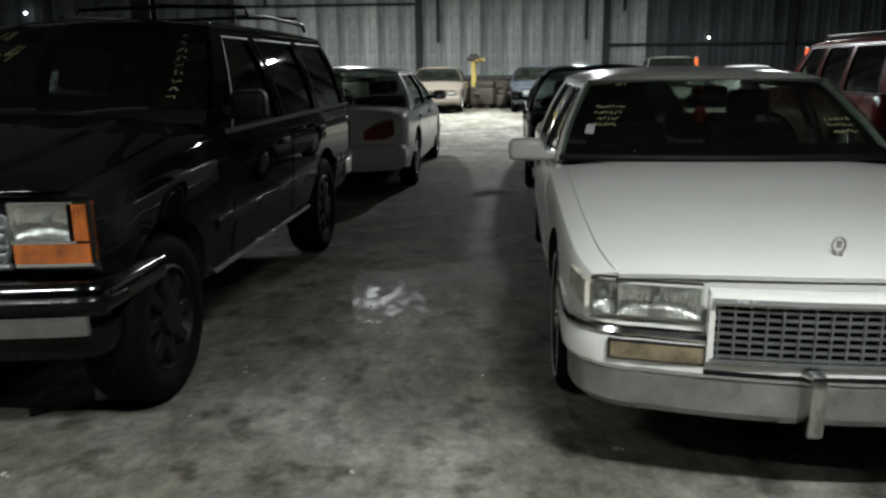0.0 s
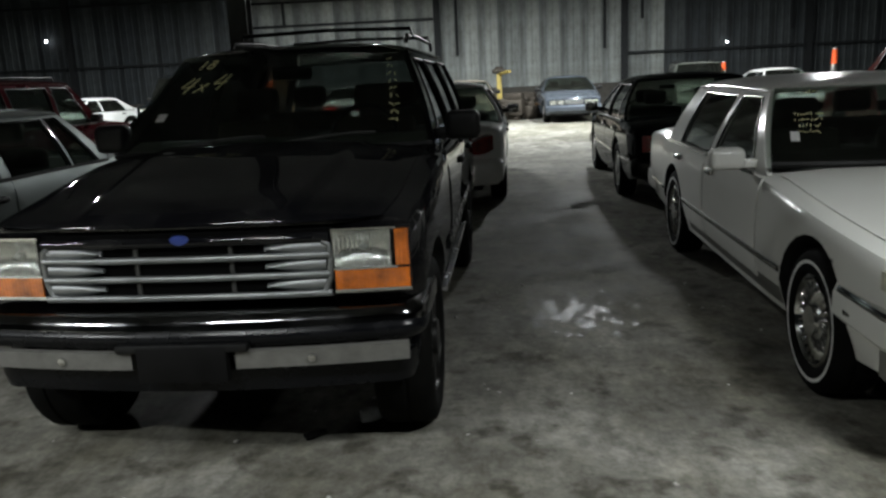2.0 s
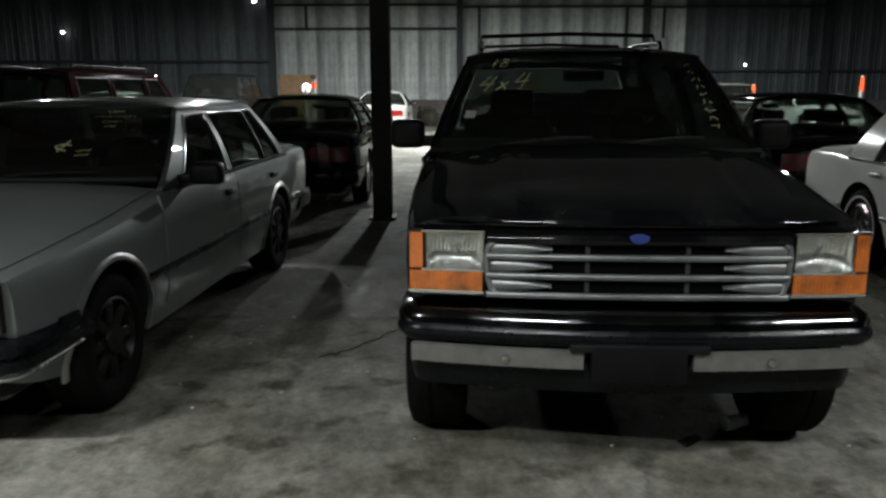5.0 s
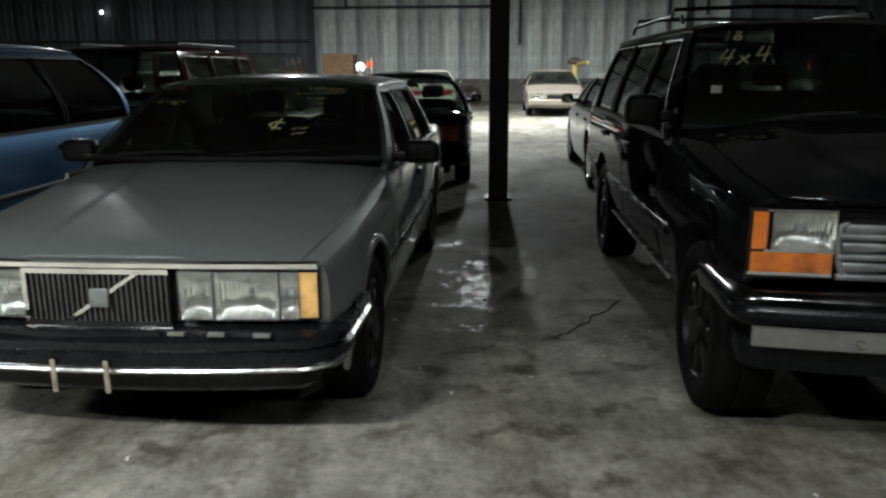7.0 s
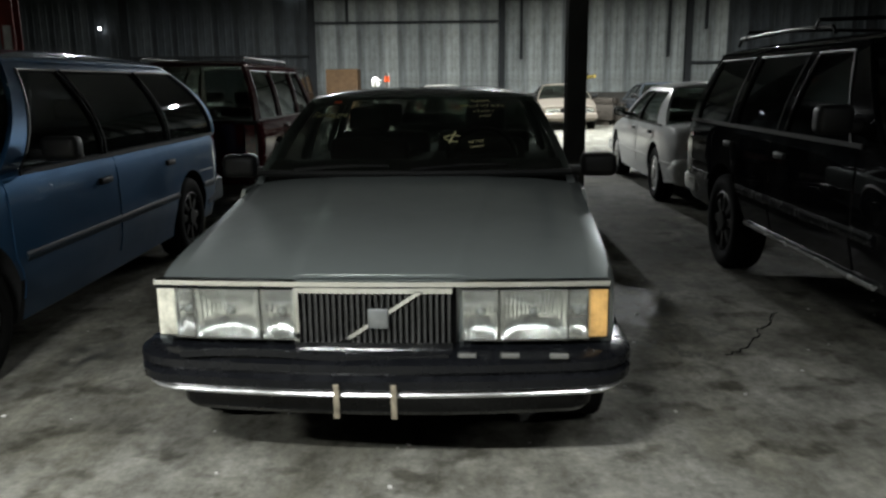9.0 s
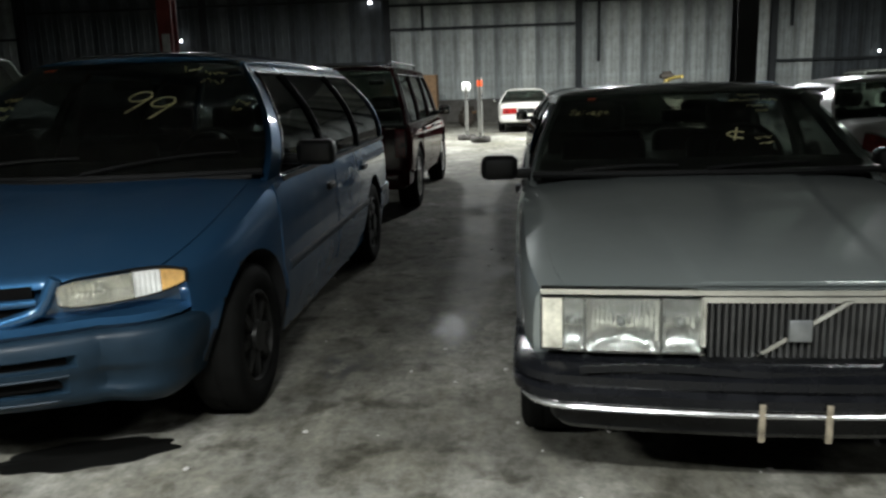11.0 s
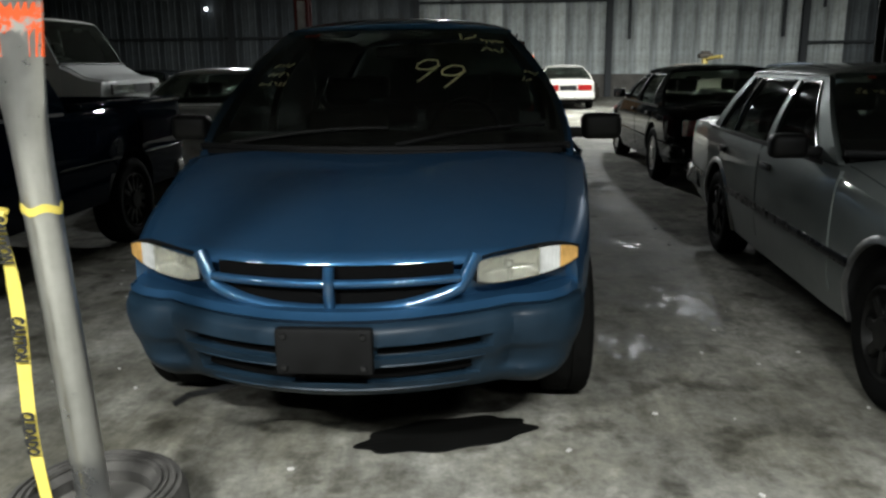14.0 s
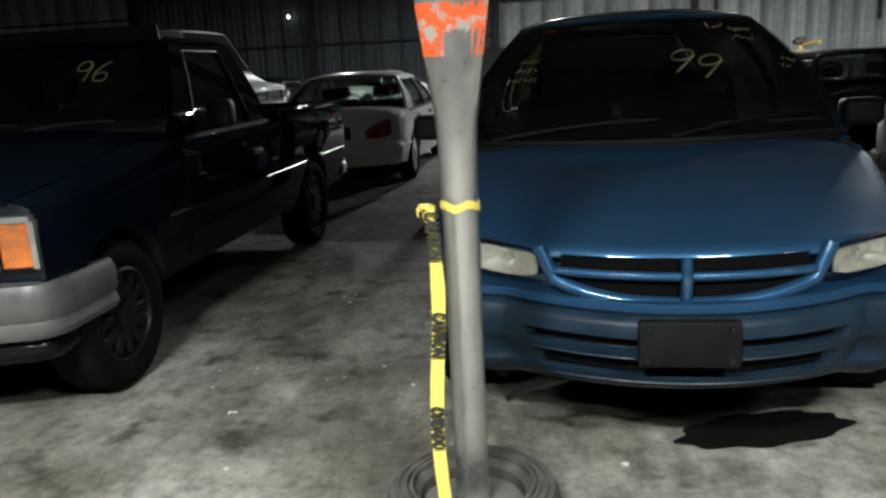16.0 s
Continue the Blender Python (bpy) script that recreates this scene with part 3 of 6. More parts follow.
    # panels
    def door(self, ya, yb, side, low, high, handle):
        grid = []
        zs = np.linspace(low, high, 9)
        for t in np.linspace(0, 1, 7):
            row = []
            for z in zs:
                lo, hi = ya, yb
                for ax in self.axles:
                    dz = abs(z - self.wheel_r - 0.01)
                    if dz < self.arch + 0.035:
                        reach = math.sqrt((self.arch + 0.035) ** 2 - dz * dz)
                        if ax > (ya + yb) / 2:
                            hi = min(hi, ax - reach)
                        else:
                            lo = max(lo, ax + reach)
                y = lo + (hi - lo) * t
                row.append((side * (self.side_x(y, z) + 0.006), y, z))
            grid.append(row)
        d = self.p("door", sheet(grid, 0.016 * side), [self.coat])
        if handle:
            z = handle[0] if isinstance(handle, tuple) else high - 0.09
            x = self.side_x(yb - 0.15, z)
            self.p("door_handle", rbox(*sorted((side * (x - 0.002), side * (x + 0.03))), yb - 0.24, yb - 0.08, z - 0.02, z + 0.02, 0.01), [handle[1]], under=d)

    def lid(self, name, ya, yb, share, crease=None, roll=0.0):
        """crease: half width at the front and the rear of a raised middle field, and its height."""
        grid = []
        for u in np.linspace(-1, 1, 61 if crease else 17):
            row = []
            if roll:
                w = float(self.cols[0](ya))
                x = u * share * w
                for a in (1.5, 1.25, 1.0, 0.75, 0.5, 0.25):
                    r = roll * (1 - u ** 4)
                    row.append((x, float(self.warp(x, ya)) - (r + 0.001) * math.sin(a), self.top_z(ya, x) + 0.007 - r * 0.8 * (1 - math.cos(a)) - 0.12 * r * math.sin(a)))
            for t in np.linspace(0, 1, 14):
                y = ya + (yb - ya) * t
                w = float(self.cols[0](y))
                x = u * share * w
                lift = 0.0
                if crease:
                    k = min(1.0, max(0.0, (crease[0] + (crease[1] - crease[0]) * t - abs(x)) / 0.035 + 0.5))
                    lift = crease[2] * k * k * (3 - 2 * k)
                row.append((x, float(self.warp(x, y)), self.top_z(y, x) + 0.007 + lift))
            grid.append(row)
        return self.p(name, sheet(grid, 0.016), [self.coat])

    def moulding(self, name, ya, yb, z, high, mat, proud=0.014):
        for side in (1, -1):
            spans, y = [], ya
            for ax in sorted(self.axles):
                dz = abs(z - self.wheel_r - 0.01)
                reach = math.sqrt(max(0.0, (self.arch + 0.01) ** 2 - dz * dz)) if dz < self.arch else 0
                if reach and ya < ax + reach and yb > ax - reach:
                    if ax - reach > y:
                        spans.append((y, ax - reach))
                    y = ax + reach
            if y < yb:
                spans.append((y, yb))
            for lo, hi in spans:
                g = [[(side * (self.side_x(yy, zz) + proud - 0.006 * (abs(zz - z) > high * 0.4)), float(self.warp(self.side_x(yy, zz), yy)), zz) for zz in np.linspace(z - high / 2, z + high / 2, 4)]
                     for yy in np.linspace(lo, hi, 10)]
                self.p(name, sheet(g, (proud + 0.006) * side), [mat])

    def arch_trim(self, mat, wide=0.03, proud=0.012):
        for y in self.axles:
            for side in (1, -1):
                g = []
                for a in np.linspace(radians(-12), radians(192), 21):
                    row = []
                    for r in (self.arch - 0.006, self.arch + wide * 0.5, self.arch + wide):
                        yy, zz = y + r * math.cos(a), self.wheel_r + 0.01 + r * math.sin(a)
                        row.append((side * (self.side_x(yy, zz) + proud * (1.0 if r < self.arch + wide * 0.9 else 0.2)), yy, zz))
                    g.append(row)
                self.p("wheel_arch_trim", sheet(g, -0.02 * side), [mat])

    def wheel(self, side, y, r, wide, style):
        w = float(self.cols[0](y)) - 0.015
        prof = [(0.62 * r, wide * 0.42), (0.70 * r, wide * 0.5), (0.86 * r, wide * 0.52), (0.96 * r, wide * 0.46), (r, wide * 0.36), (r, wide * 0.12), (0.985 * r, wide * 0.1), (0.985 * r, wide * 0.05),
                (r, wide * 0.03), (r, -wide * 0.36), (0.96 * r, -wide * 0.46), (0.7 * r, -wide * 0.5), (0.62 * r, -wide * 0.42), (0.62 * r, wide * 0.42)]
        at = Matrix.Translation((side * (w - wide / 2), y, r)) @ Matrix.Diagonal((side, 1, 1, 1))
        t = self.p("wheel", moved(lathe(prof, 36), at), [RUBBER])
        mat = {"alloy": ALLOY, "dark": DARK_RIM, "chrome": CHROME, "steel": DARK_RIM}[style]
        h = wide * 0.5
        rim = lathe([(0.64 * r, h * 0.9), (0.60 * r, h * 0.95), (0.56 * r, h * 0.6), (0.50 * r, h * 0.25), (0.30 * r, h * 0.55), (0.16 * r, h * 0.75), (0.12 * r, h * 0.9), (0.0, h * 0.92)], 36)
        shells = [moved(rim, at)]
        count = {"alloy": 10, "dark": 8, "chrome": 24, "steel": 12}[style]
        for k in range(count):
            a = 2 * math.pi * k / count
            turn = Matrix.Rotation(a, 4, "X")
            wid = {"alloy": 0.07, "dark": 0.06, "chrome": 0.025, "steel": 0.05}[style] * r / 0.33
            spoke = rbox(h * 0.5, h * 0.86, -wid / 2, wid / 2, 0.16 * r, 0.57 * r, 0.01, 1)
            shells.append(moved(spoke, at @ turn))
        shells.append(moved(lathe([(0.075 * r / 0.33, h * 0.8), (0.07 * r / 0.33, h * 1.02), (0.0, h * 1.04)], 16), at))
        self.p("rim", join(*shells), [mat], under=t)
        if style == "chrome":
            self.p("white_wall", moved(lathe([(0.79 * r, wide * 0.514), (0.83 * r, wide * 0.522), (0.85 * r, wide * 0.51)], 36), at), [PAPER], under=t)

    # fittings
    def plate_curve(self, rear=False):
        return self.tail if rear else self.nose

    def face(self, x0, x1, z0, z1, proud, thick, nx=9, nz=4, rear=False, lean=0.0, top=None, low=None):
        """A curved panel that follows the nose or the tail. top and low: heights across, as functions of x; lean: run back per metre of height."""
        f = self.plate_curve(rear)
        s = -1 if rear else 1
        g = []
        for x in np.linspace(x0, x1, nx):
            za, zb = (low(x) if low else z0), (top(x) if top else z1)
            g.append([(x, f(x) - s * proud + s * lean * (z - z0), z) for z in np.linspace(za, zb, nz)])
        return sheet(g, thick * s)

    def lamp(self, name, x0, x1, z0, z1, proud=0.01, kind="clear", rear=False, lean=0.0, top=None, low=None, depth=0.04, lens=None):
        x0, x1 = sorted((x0, x1))
        kw = dict(rear=rear, lean=lean, top=top, low=low)
        rim = dict(rear=rear, lean=lean, top=(lambda x: top(x) + 0.008) if top else None, low=(lambda x: low(x) - 0.008) if low else None)
        if kind == "clear":
            bowl, out = (0.03, 0.026) if rear else (0.050, 0.016)
            v, f = self.face(x0, x1, z0, z1, proud + 0.003 + out, 0.004, 17, 11, **kw)
            n = 17 * 11
            for i in range(17):
                for j in range(11):
                    a, b = i / 8 - 1, j / 5 - 1
                    sink = (-1 if rear else 1) * bowl * max(0.0, (1 - a * a) * (1 - b * b)) ** 0.6
                    for k in (i * 11 + j, n + i * 11 + j):
                        v[k] = (v[k][0], v[k][1] + sink, v[k][2])
            ob = self.p(name, (v, f), [REFLECTOR])
            self.p("lens", self.face(x0 - 0.004, x1 + 0.004, z0 - 0.003, z1 + 0.003, proud + 0.012 + out, 0.006, **kw), [lens or LENS], under=ob)
            if z1 - z0 > 0.08 and not rear:
                xm, zm = (x0 + x1) / 2, ((low(x0) if low else z0) + (top(x0) if top else z1)) / 2
                q = moved(lathe([(0.0, -0.024), (0.012, -0.020), (0.016, -0.006), (0.016, 0.0)], 12, "y"), Matrix.Translation((xm, self.nose(xm) - proud + 0.026, zm)))
                self.p("bulb", q, [SILVER_PLASTIC], under=ob)
            proud += out - 0.004
        else:
            ob = self.p(name, self.face(x0, x1, z0, z1, proud + 0.008, depth, **kw), [{"amber": AMBER, "red": RED_LENS, "hazy": HAZY, "pale": HAZY_AMBER, "white": WHITE_LENS, "brown": BROWN_LENS}[kind]])
        if not rear:
            v, f = self.face(x0 - 0.007, x1 + 0.007, z0 - 0.008, z1 + 0.008, proud, 0.03, 9, 5, **rim)
            if kind == "clear":  # an open frame round the bowl
                f = [q for q in f if not (len({k % 45 // 5 for k in q}) == 2 and len({k % 5 for k in q}) == 2 and all(k < 45 for k in q) or all(k >= 45 for k in q))]
            self.p("lamp_rim", (v, f), [BLACK], under=ob)
        return ob

    def bumper(self, w, yf, bow, wrap, profile, mat, rear=False, rc=0.10, name="bumper", label=""):
        pts = [(-w, yf + bow + rc + wrap), (-w, yf + bow + rc + wrap * 0.5), (-w, yf + bow + rc)]
        pts += [(-w + rc - rc * math.cos(a), yf + bow + rc - rc * math.sin(a)) for a in np.linspace(0.3, 1.35, 4)]
        pts += [(x, yf + bow * (x / (w - rc)) ** 2) for x in np.linspace(-w + rc, w - rc, 13)]
        pts += [(-x, y) for x, y in pts[6::-1]]
        v, f = swept(pts, profile)
        if rear:
            length = self.y1 + self.y0
            v = [(x, length - y, z) for x, y, z in v]
        return self.p(name, (v, f), [mat], label)

    def mirror(self, y, z, wide, high, mat, gap=0.06):
        for side in (1, -1):
            x = self.side_x(y, z - high * 0.3)
            g = rbox(x + gap, x + gap + wide, y - 0.05, y + 0.06, z - high / 2, z + high / 2, 0.035, 3)
            arm = rbox(x - 0.05, x + gap + 0.04, y - 0.02, y + 0.05, z - high * 0.45, z - high * 0.05, 0.015)
            ob = self.p("door_mirror", [(side * a, b, c) for a, b, c in join(g, arm)[0]] and ([(side * a, b, c) for a, b, c in join(g, arm)[0]], join(g, arm)[1]), [mat])
            gl = rbox(x + gap + 0.015, x + gap + wide - 0.015, y + 0.058, y + 0.064, z - high / 2 + 0.015, z + high / 2 - 0.015, 0.003)
            self.p("mirror_glass", ([(side * a, b, c) for a, b, c in gl[0]], gl[1]), [CHROME], under=ob)

    def wipers(self, spans=((-0.62, -0.02), (0.02, 0.66)), lift=0.10, mat=None):
        for u0, u1 in spans:
            pts = [self.ws(u0 + (u1 - u0) * t, 0.015 + lift * math.sin(math.pi * 0.5 * t), 0.022 + 0.006 * math.sin(math.pi * t)) for t in np.linspace(0, 1, 7)]
            self.p("wiper", tube(pts, [0.011, 0.011, 0.010, 0.009, 0.008, 0.008, 0.007], 5), [mat or BLACK])

    def written(self, text, u, v, size, mat=None, shear=0.0, turn=0.0):
        """Marker writing on the windscreen."""
        c = self.cabin
        vs, fs = lettering(text, size, shear)
        self.put_mark(vs, fs, u, v, mat, turn)

    def put_mark(self, vs, fs, u, v, mat=None, turn=0.0, name="marker_writing"):
        c = self.cabin
        half = self.half(v)
        tall = math.hypot(c["roof"] - c["belt"], c["a1"] - c["a0"])
        ca, sa = math.cos(radians(turn)), math.sin(radians(turn))
        out = []
        for x, y, z in vs:
            p, q = x * ca - y * sa, x * sa + y * ca
            out.append(self.ws(u + p / half, v + q / tall, 0.007 + z))
        return self.p(name, (out, fs), [mat or CHALK], under=self.screen)

    def bars(self, u, v, rows, size=0.03, turn=0.0, mat=None):
        """Writing too small to read: rows of short slanted bars."""
        shells, rng = [], random.Random(int(u * 1000) + int(v * 7000))
        for k, wide in enumerate(rows):
            x = -wide / 2
            while x < wide / 2:
                run = size * rng.uniform(0.35, 0.8)
                y = -k * size * 1.6 + rng.uniform(-0.15, 0.15) * size
                lean = Matrix.Translation((x, y, 0)) @ Matrix.Rotation(rng.choice((0.2, 0.9, 1.3, 1.5, 2.2)), 4, "Z")
                shells.append(moved(rbox(-run * 0.6, run * 0.6, -size * 0.06, size * 0.06, -0.001, 0.001, 0.0005, 1), lean))
                x += run * 0.8 + size * 0.1
        tagged(self.put_mark(*join(*shells), u, v, mat, turn), kind="stuff")

    def scrawl(self, text, u, v, high, thick=0.007, turn=0.0, slant=0.2):
        """Hand-drawn figures in marker strokes."""
        shells, x0 = [], -0.36 * high * len(text)
        for ch in text:
            for line in STROKES[ch]:
                p = np.array(line, float)
                n = 3 * (len(p) - 1) + 1
                s = np.linspace(0, len(p) - 1, n)
                q = np.stack([smooth_curve(range(len(p)), p[:, 0], s), smooth_curve(range(len(p)), p[:, 1], s)], 1) * high
                q[:, 0] += x0 + slant * q[:, 1]
                d = np.gradient(q, axis=0)
                d /= np.linalg.norm(d, axis=1, keepdims=True) + 1e-9
                o = np.stack([-d[:, 1], d[:, 0]], 1) * thick / 2
                g = [[(*(a + b), 0.0), (*(a - b), 0.0)] for a, b in zip(q, o)]
                shells.append(sheet(g, 0.002))
            x0 += 0.72 * high
        self.put_mark(*join(*shells), u, v, None, turn)


STROKES = {"9": [[(0.52, 0.78), (0.38, 0.98), (0.12, 0.92), (0.02, 0.66), (0.16, 0.48), (0.42, 0.56), (0.54, 0.84), (0.52, 0.5), (0.50, 0.0)]],
           "6": [[(0.46, 1.0), (0.18, 0.72), (0.04, 0.34), (0.14, 0.04), (0.40, 0.02), (0.52, 0.26), (0.36, 0.46), (0.10, 0.34)]],
           "4": [[(0.22, 1.0), (0.12, 0.7), (0.0, 0.42), (0.55, 0.46)], [(0.48, 0.95), (0.40, 0.5), (0.34, 0.0)]],
           "1": [[(0.3, 1.0), (0.27, 0.5), (0.25, 0.0)]],
           "8": [[(0.1, 0.95), (0.45, 0.9), (0.4, 0.6), (0.12, 0.5), (0.05, 0.1), (0.4, 0.02), (0.52, 0.3), (0.3, 0.5), (0.1, 0.95)]],
           "c": [[(0.75, 0.62), (0.35, 0.72), (0.0, 0.5), (0.3, 0.22), (0.7, 0.12)], [(0.5, 1.05), (0.38, 0.5), (0.3, 0.0)]],
           "x": [[(0.1, 0.5), (0.3, 0.25), (0.45, 0.0)], [(0.45, 0.5), (0.25, 0.25), (0.05, 0.0)]]}


def slab(z0, z1, depth, r=0.02):
    """A bumper's profile: a rounded bar from z0 to z1."""
    return [(-depth, z0), (-r, z0), (0, z0 + r), (0.004, (z0 + z1) / 2), (0, z1 - r), (-r, z1), (-depth, z1)]

# ---- the hall ----
X0, X1, Y0, Y1, HIGH = -42.0, 30.0, -9.0, 35.55, 8.2


def structure(name, data, mats, label, **kw):
    return tagged(part(name, data, mats, None, label, **kw), kind="structure")


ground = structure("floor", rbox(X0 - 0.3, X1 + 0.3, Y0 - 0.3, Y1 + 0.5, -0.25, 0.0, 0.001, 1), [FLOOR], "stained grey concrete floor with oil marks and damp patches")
wall_north = structure("wall_north", rbox(X0, X1, Y1, Y1 + 0.2, 0.0, HIGH, 0.005, 1), [STEEL], "far hall wall clad in streaked corrugated metal sheets")
structure("wall_south", rbox(X0, X1, Y0 - 0.2, Y0, 0.0, HIGH, 0.005, 1), [DARK_SHEET], "dark metal wall behind the front aisle")
structure("wall_west", rbox(X0 - 0.2, X0, Y0 - 0.2, Y1 + 0.2, 0.0, HIGH, 0.005, 1), [DARK_SHEET], "dark metal end wall of the hall")
structure("wall_east", rbox(X1, X1 + 0.2, Y0 - 0.2, Y1 + 0.2, 0.0, HIGH, 0.005, 1), [DARK_SHEET], "dark metal end wall of the hall")
structure("ceiling", rbox(X0 - 0.3, X1 + 0.3, Y0 - 0.3, Y1 + 0.4, HIGH, HIGH + 0.2, 0.005, 1), [CEILING], "dim sheet metal roof of the hall")
structure("plinth", rbox(X0 + 0.01, X1 - 0.01, Y1 - 0.16, Y1 - 0.002, 0.0, 0.95, 0.01, 1), [PLINTH], "low dirty concrete plinth along the wall's foot")


def steel_section(x, y, z0, z1, w=0.2, t=0.016):
    """An H-shaped steel upright."""
    return join(rbox(x - w / 2, x + w / 2, y - w / 2, y - w / 2 + t, z0, z1, 0.002, 1), rbox(x - w / 2, x + w / 2, y + w / 2 - t, y + w / 2, z0, z1, 0.002, 1),
                rbox(x - t / 2, x + t / 2, y - w / 2 + t + 0.001, y + w / 2 - t - 0.001, z0, z1, 0.001, 1))


COLUMN = plain("grimy_steel_column", (0.06, 0.062, 0.058), 0.6, 0.2, scale=4)
structure("column_1", join(steel_section(-1.45, 8.95, 0.0, HIGH, 0.21), rbox(-1.6, -1.3, 8.8, 9.1, 0.0, 0.025, 0.005, 1)), [COLUMN], "grimy steel column between the rows of cars")
for k, x in enumerate((-33.5, -25.2, -16.9, -8.75, -0.5, 7.6, 15.4, 23.5)):
    structure("post_%d" % (k + 1), steel_section(x, Y1 - 0.32, 0.0, HIGH, 0.26), [STEEL], "dark steel post against the far wall")
# rails between the posts
RAILS = [(-8.6, -0.65, 4.02), (-8.6, -0.65, 5.02), (-0.35, 7.45, 4.93), (7.75, 15.25, 2.2), (-16.75, -8.9, 2.65), (-25.0, -17.05, 2.65), (-16.75, -8.9, 5.3), (-25.0, -17.05, 5.3),
         (7.75, 15.25, 4.9), (-33.3, -25.4, 4.2), (-33.3, -25.4, 2.7), (15.55, 23.3, 2.2)]
for k, (xa, xb, z) in enumerate(RAILS):
    structure("rail_%d" % (k + 1), rbox(xa, xb, Y1 - 0.30, Y1 - 0.22, z - 0.05, z + 0.05, 0.006, 1), [STEEL], "dark steel rail across the wall cladding")
for k, (x, z0, z1) in enumerate(((0.35, 2.4, 4.88), (6.75, 2.45, 4.88), (8.35, 3.6, 4.9), (-7.2, 3.95, 5.0), (14.7, 2.9, 4.9))):
    structure("drop_bar_%d" % (k + 1), rbox(x - 0.06, x + 0.06, Y1 - 0.34, Y1 - 0.24, z0, z1, 0.006, 1), [STEEL], "short dark steel bar hanging from a wall rail")


def tube_lamp(x, y, z, watts):
    e = thing("tube_lamp", pose(x, y, z), "lit twin-tube strip lamp hung under the roof", "lamp", "strip lamps")
    long = 1.1 if y < 1.0 else 2.4
    part("housing", rbox(-long / 2 - 0.05, long / 2 + 0.05, -0.12, 0.12, 0.05, 0.13, 0.02), [PAPER], e)
    for dy in (-0.06, 0.06):
        part("tube", tube([(-long / 2, dy, 0.03), (0, dy, 0.03), (long / 2, dy, 0.03)], 0.018), [TUBE], e)
    for dx in (-long / 3, long / 3):
        part("hanger", rbox(dx - 0.01, dx + 0.01, -0.01, 0.01, 0.13, HIGH - z, 0.002, 1), [STEEL], e)
    data = bpy.data.lights.new("tube_light", "AREA")
    data.shape, data.size, data.size_y, data.energy, data.color = "RECTANGLE", long, 0.16, watts, LAMP_COLOUR
    if y < 1.0:
        data.spread = radians(AISLE_SPREAD)
    ob = new("tube_light", data)
    ob.parent = e
    ob.location = (0, 0, -0.01)


def bay_lamp(x, watts):
    e = thing("bay_lamp", pose(x, BAY_Y, BAY_Z), "lit bay lamp with a shallow dish shade", "lamp", "bay lamps")
    part("shade", lathe([(0.05, 0.30), (0.10, 0.28), (0.24, 0.20), (0.243, 0.195), (0.10, 0.27), (0.05, 0.29), (0.05, 0.30)], 28, "z"), [ALLOY], e)
    part("socket", lathe([(0.0, 0.34), (0.05, 0.33), (0.05, 0.20), (0.035, 0.15), (0.0, 0.15)], 16, "z"), [STEEL], e)
    part("hanger", rbox(-0.012, 0.012, -0.012, 0.012, 0.33, HIGH - BAY_Z, 0.003, 1), [STEEL], e)
    part("bulb", lathe([(0.0, 0.15), (0.03, 0.148), (0.05, 0.11), (0.05, 0.06), (0.03, 0.02), (0.0, 0.012)], 16, "z"), [TUBE], e)
    data = bpy.data.lights.new("bay_light", "AREA")
    data.shape, data.size, data.energy, data.color = "DISK", 0.34, watts, LAMP_COLOUR
    ob = new("bay_light", data)
    ob.parent = e


TUBE = glow("lit_tube", LAMP_COLOUR, 6.0)
for x, y, z, watts in LAMPS:
    tube_lamp(x, y, z, watts)
for x, watts in BAY_LAMPS:
    bay_lamp(x, watts)

# ---- front row ----
BLACK_PAINT = paint("black_car_paint", (0.0035, 0.0035, 0.0045), 0.0, 0.2, 0.14, (0.17, 0.17, 0.16), haze=0.02, coat=0.6)
GREY_PAINT = paint("grey_metallic_paint", (0.185, 0.206, 0.200), 0.5, 0.33, 0.08, haze=0.02, coat=0.8)
WHITE_PAINT = paint("old_white_paint", (0.74, 0.74, 0.70), 0.0, 0.35, 0.16, (0.5, 0.47, 0.4))
BLUE_PAINT = paint("blue_metallic_paint", (0.021, 0.066, 0.134), 0.55, 0.32, 0.03, haze=0.014, coat=0.9)
BLUE_CLADDING = plain("faded_blue_bumper", (0.007, 0.017, 0.028), 0.44, scale=7, spec=0.2)
GLOSS_BLACK = paint("black_pillar_film", (0.004, 0.004, 0.0045), 0.0, 0.2, 0.01, haze=0.02, coat=0.6)
TEAL_PAINT = paint("dark_blue_green_paint", (0.002, 0.0048, 0.010), 0.0, 0.22, 0.01, haze=0.012, coat=0.4)


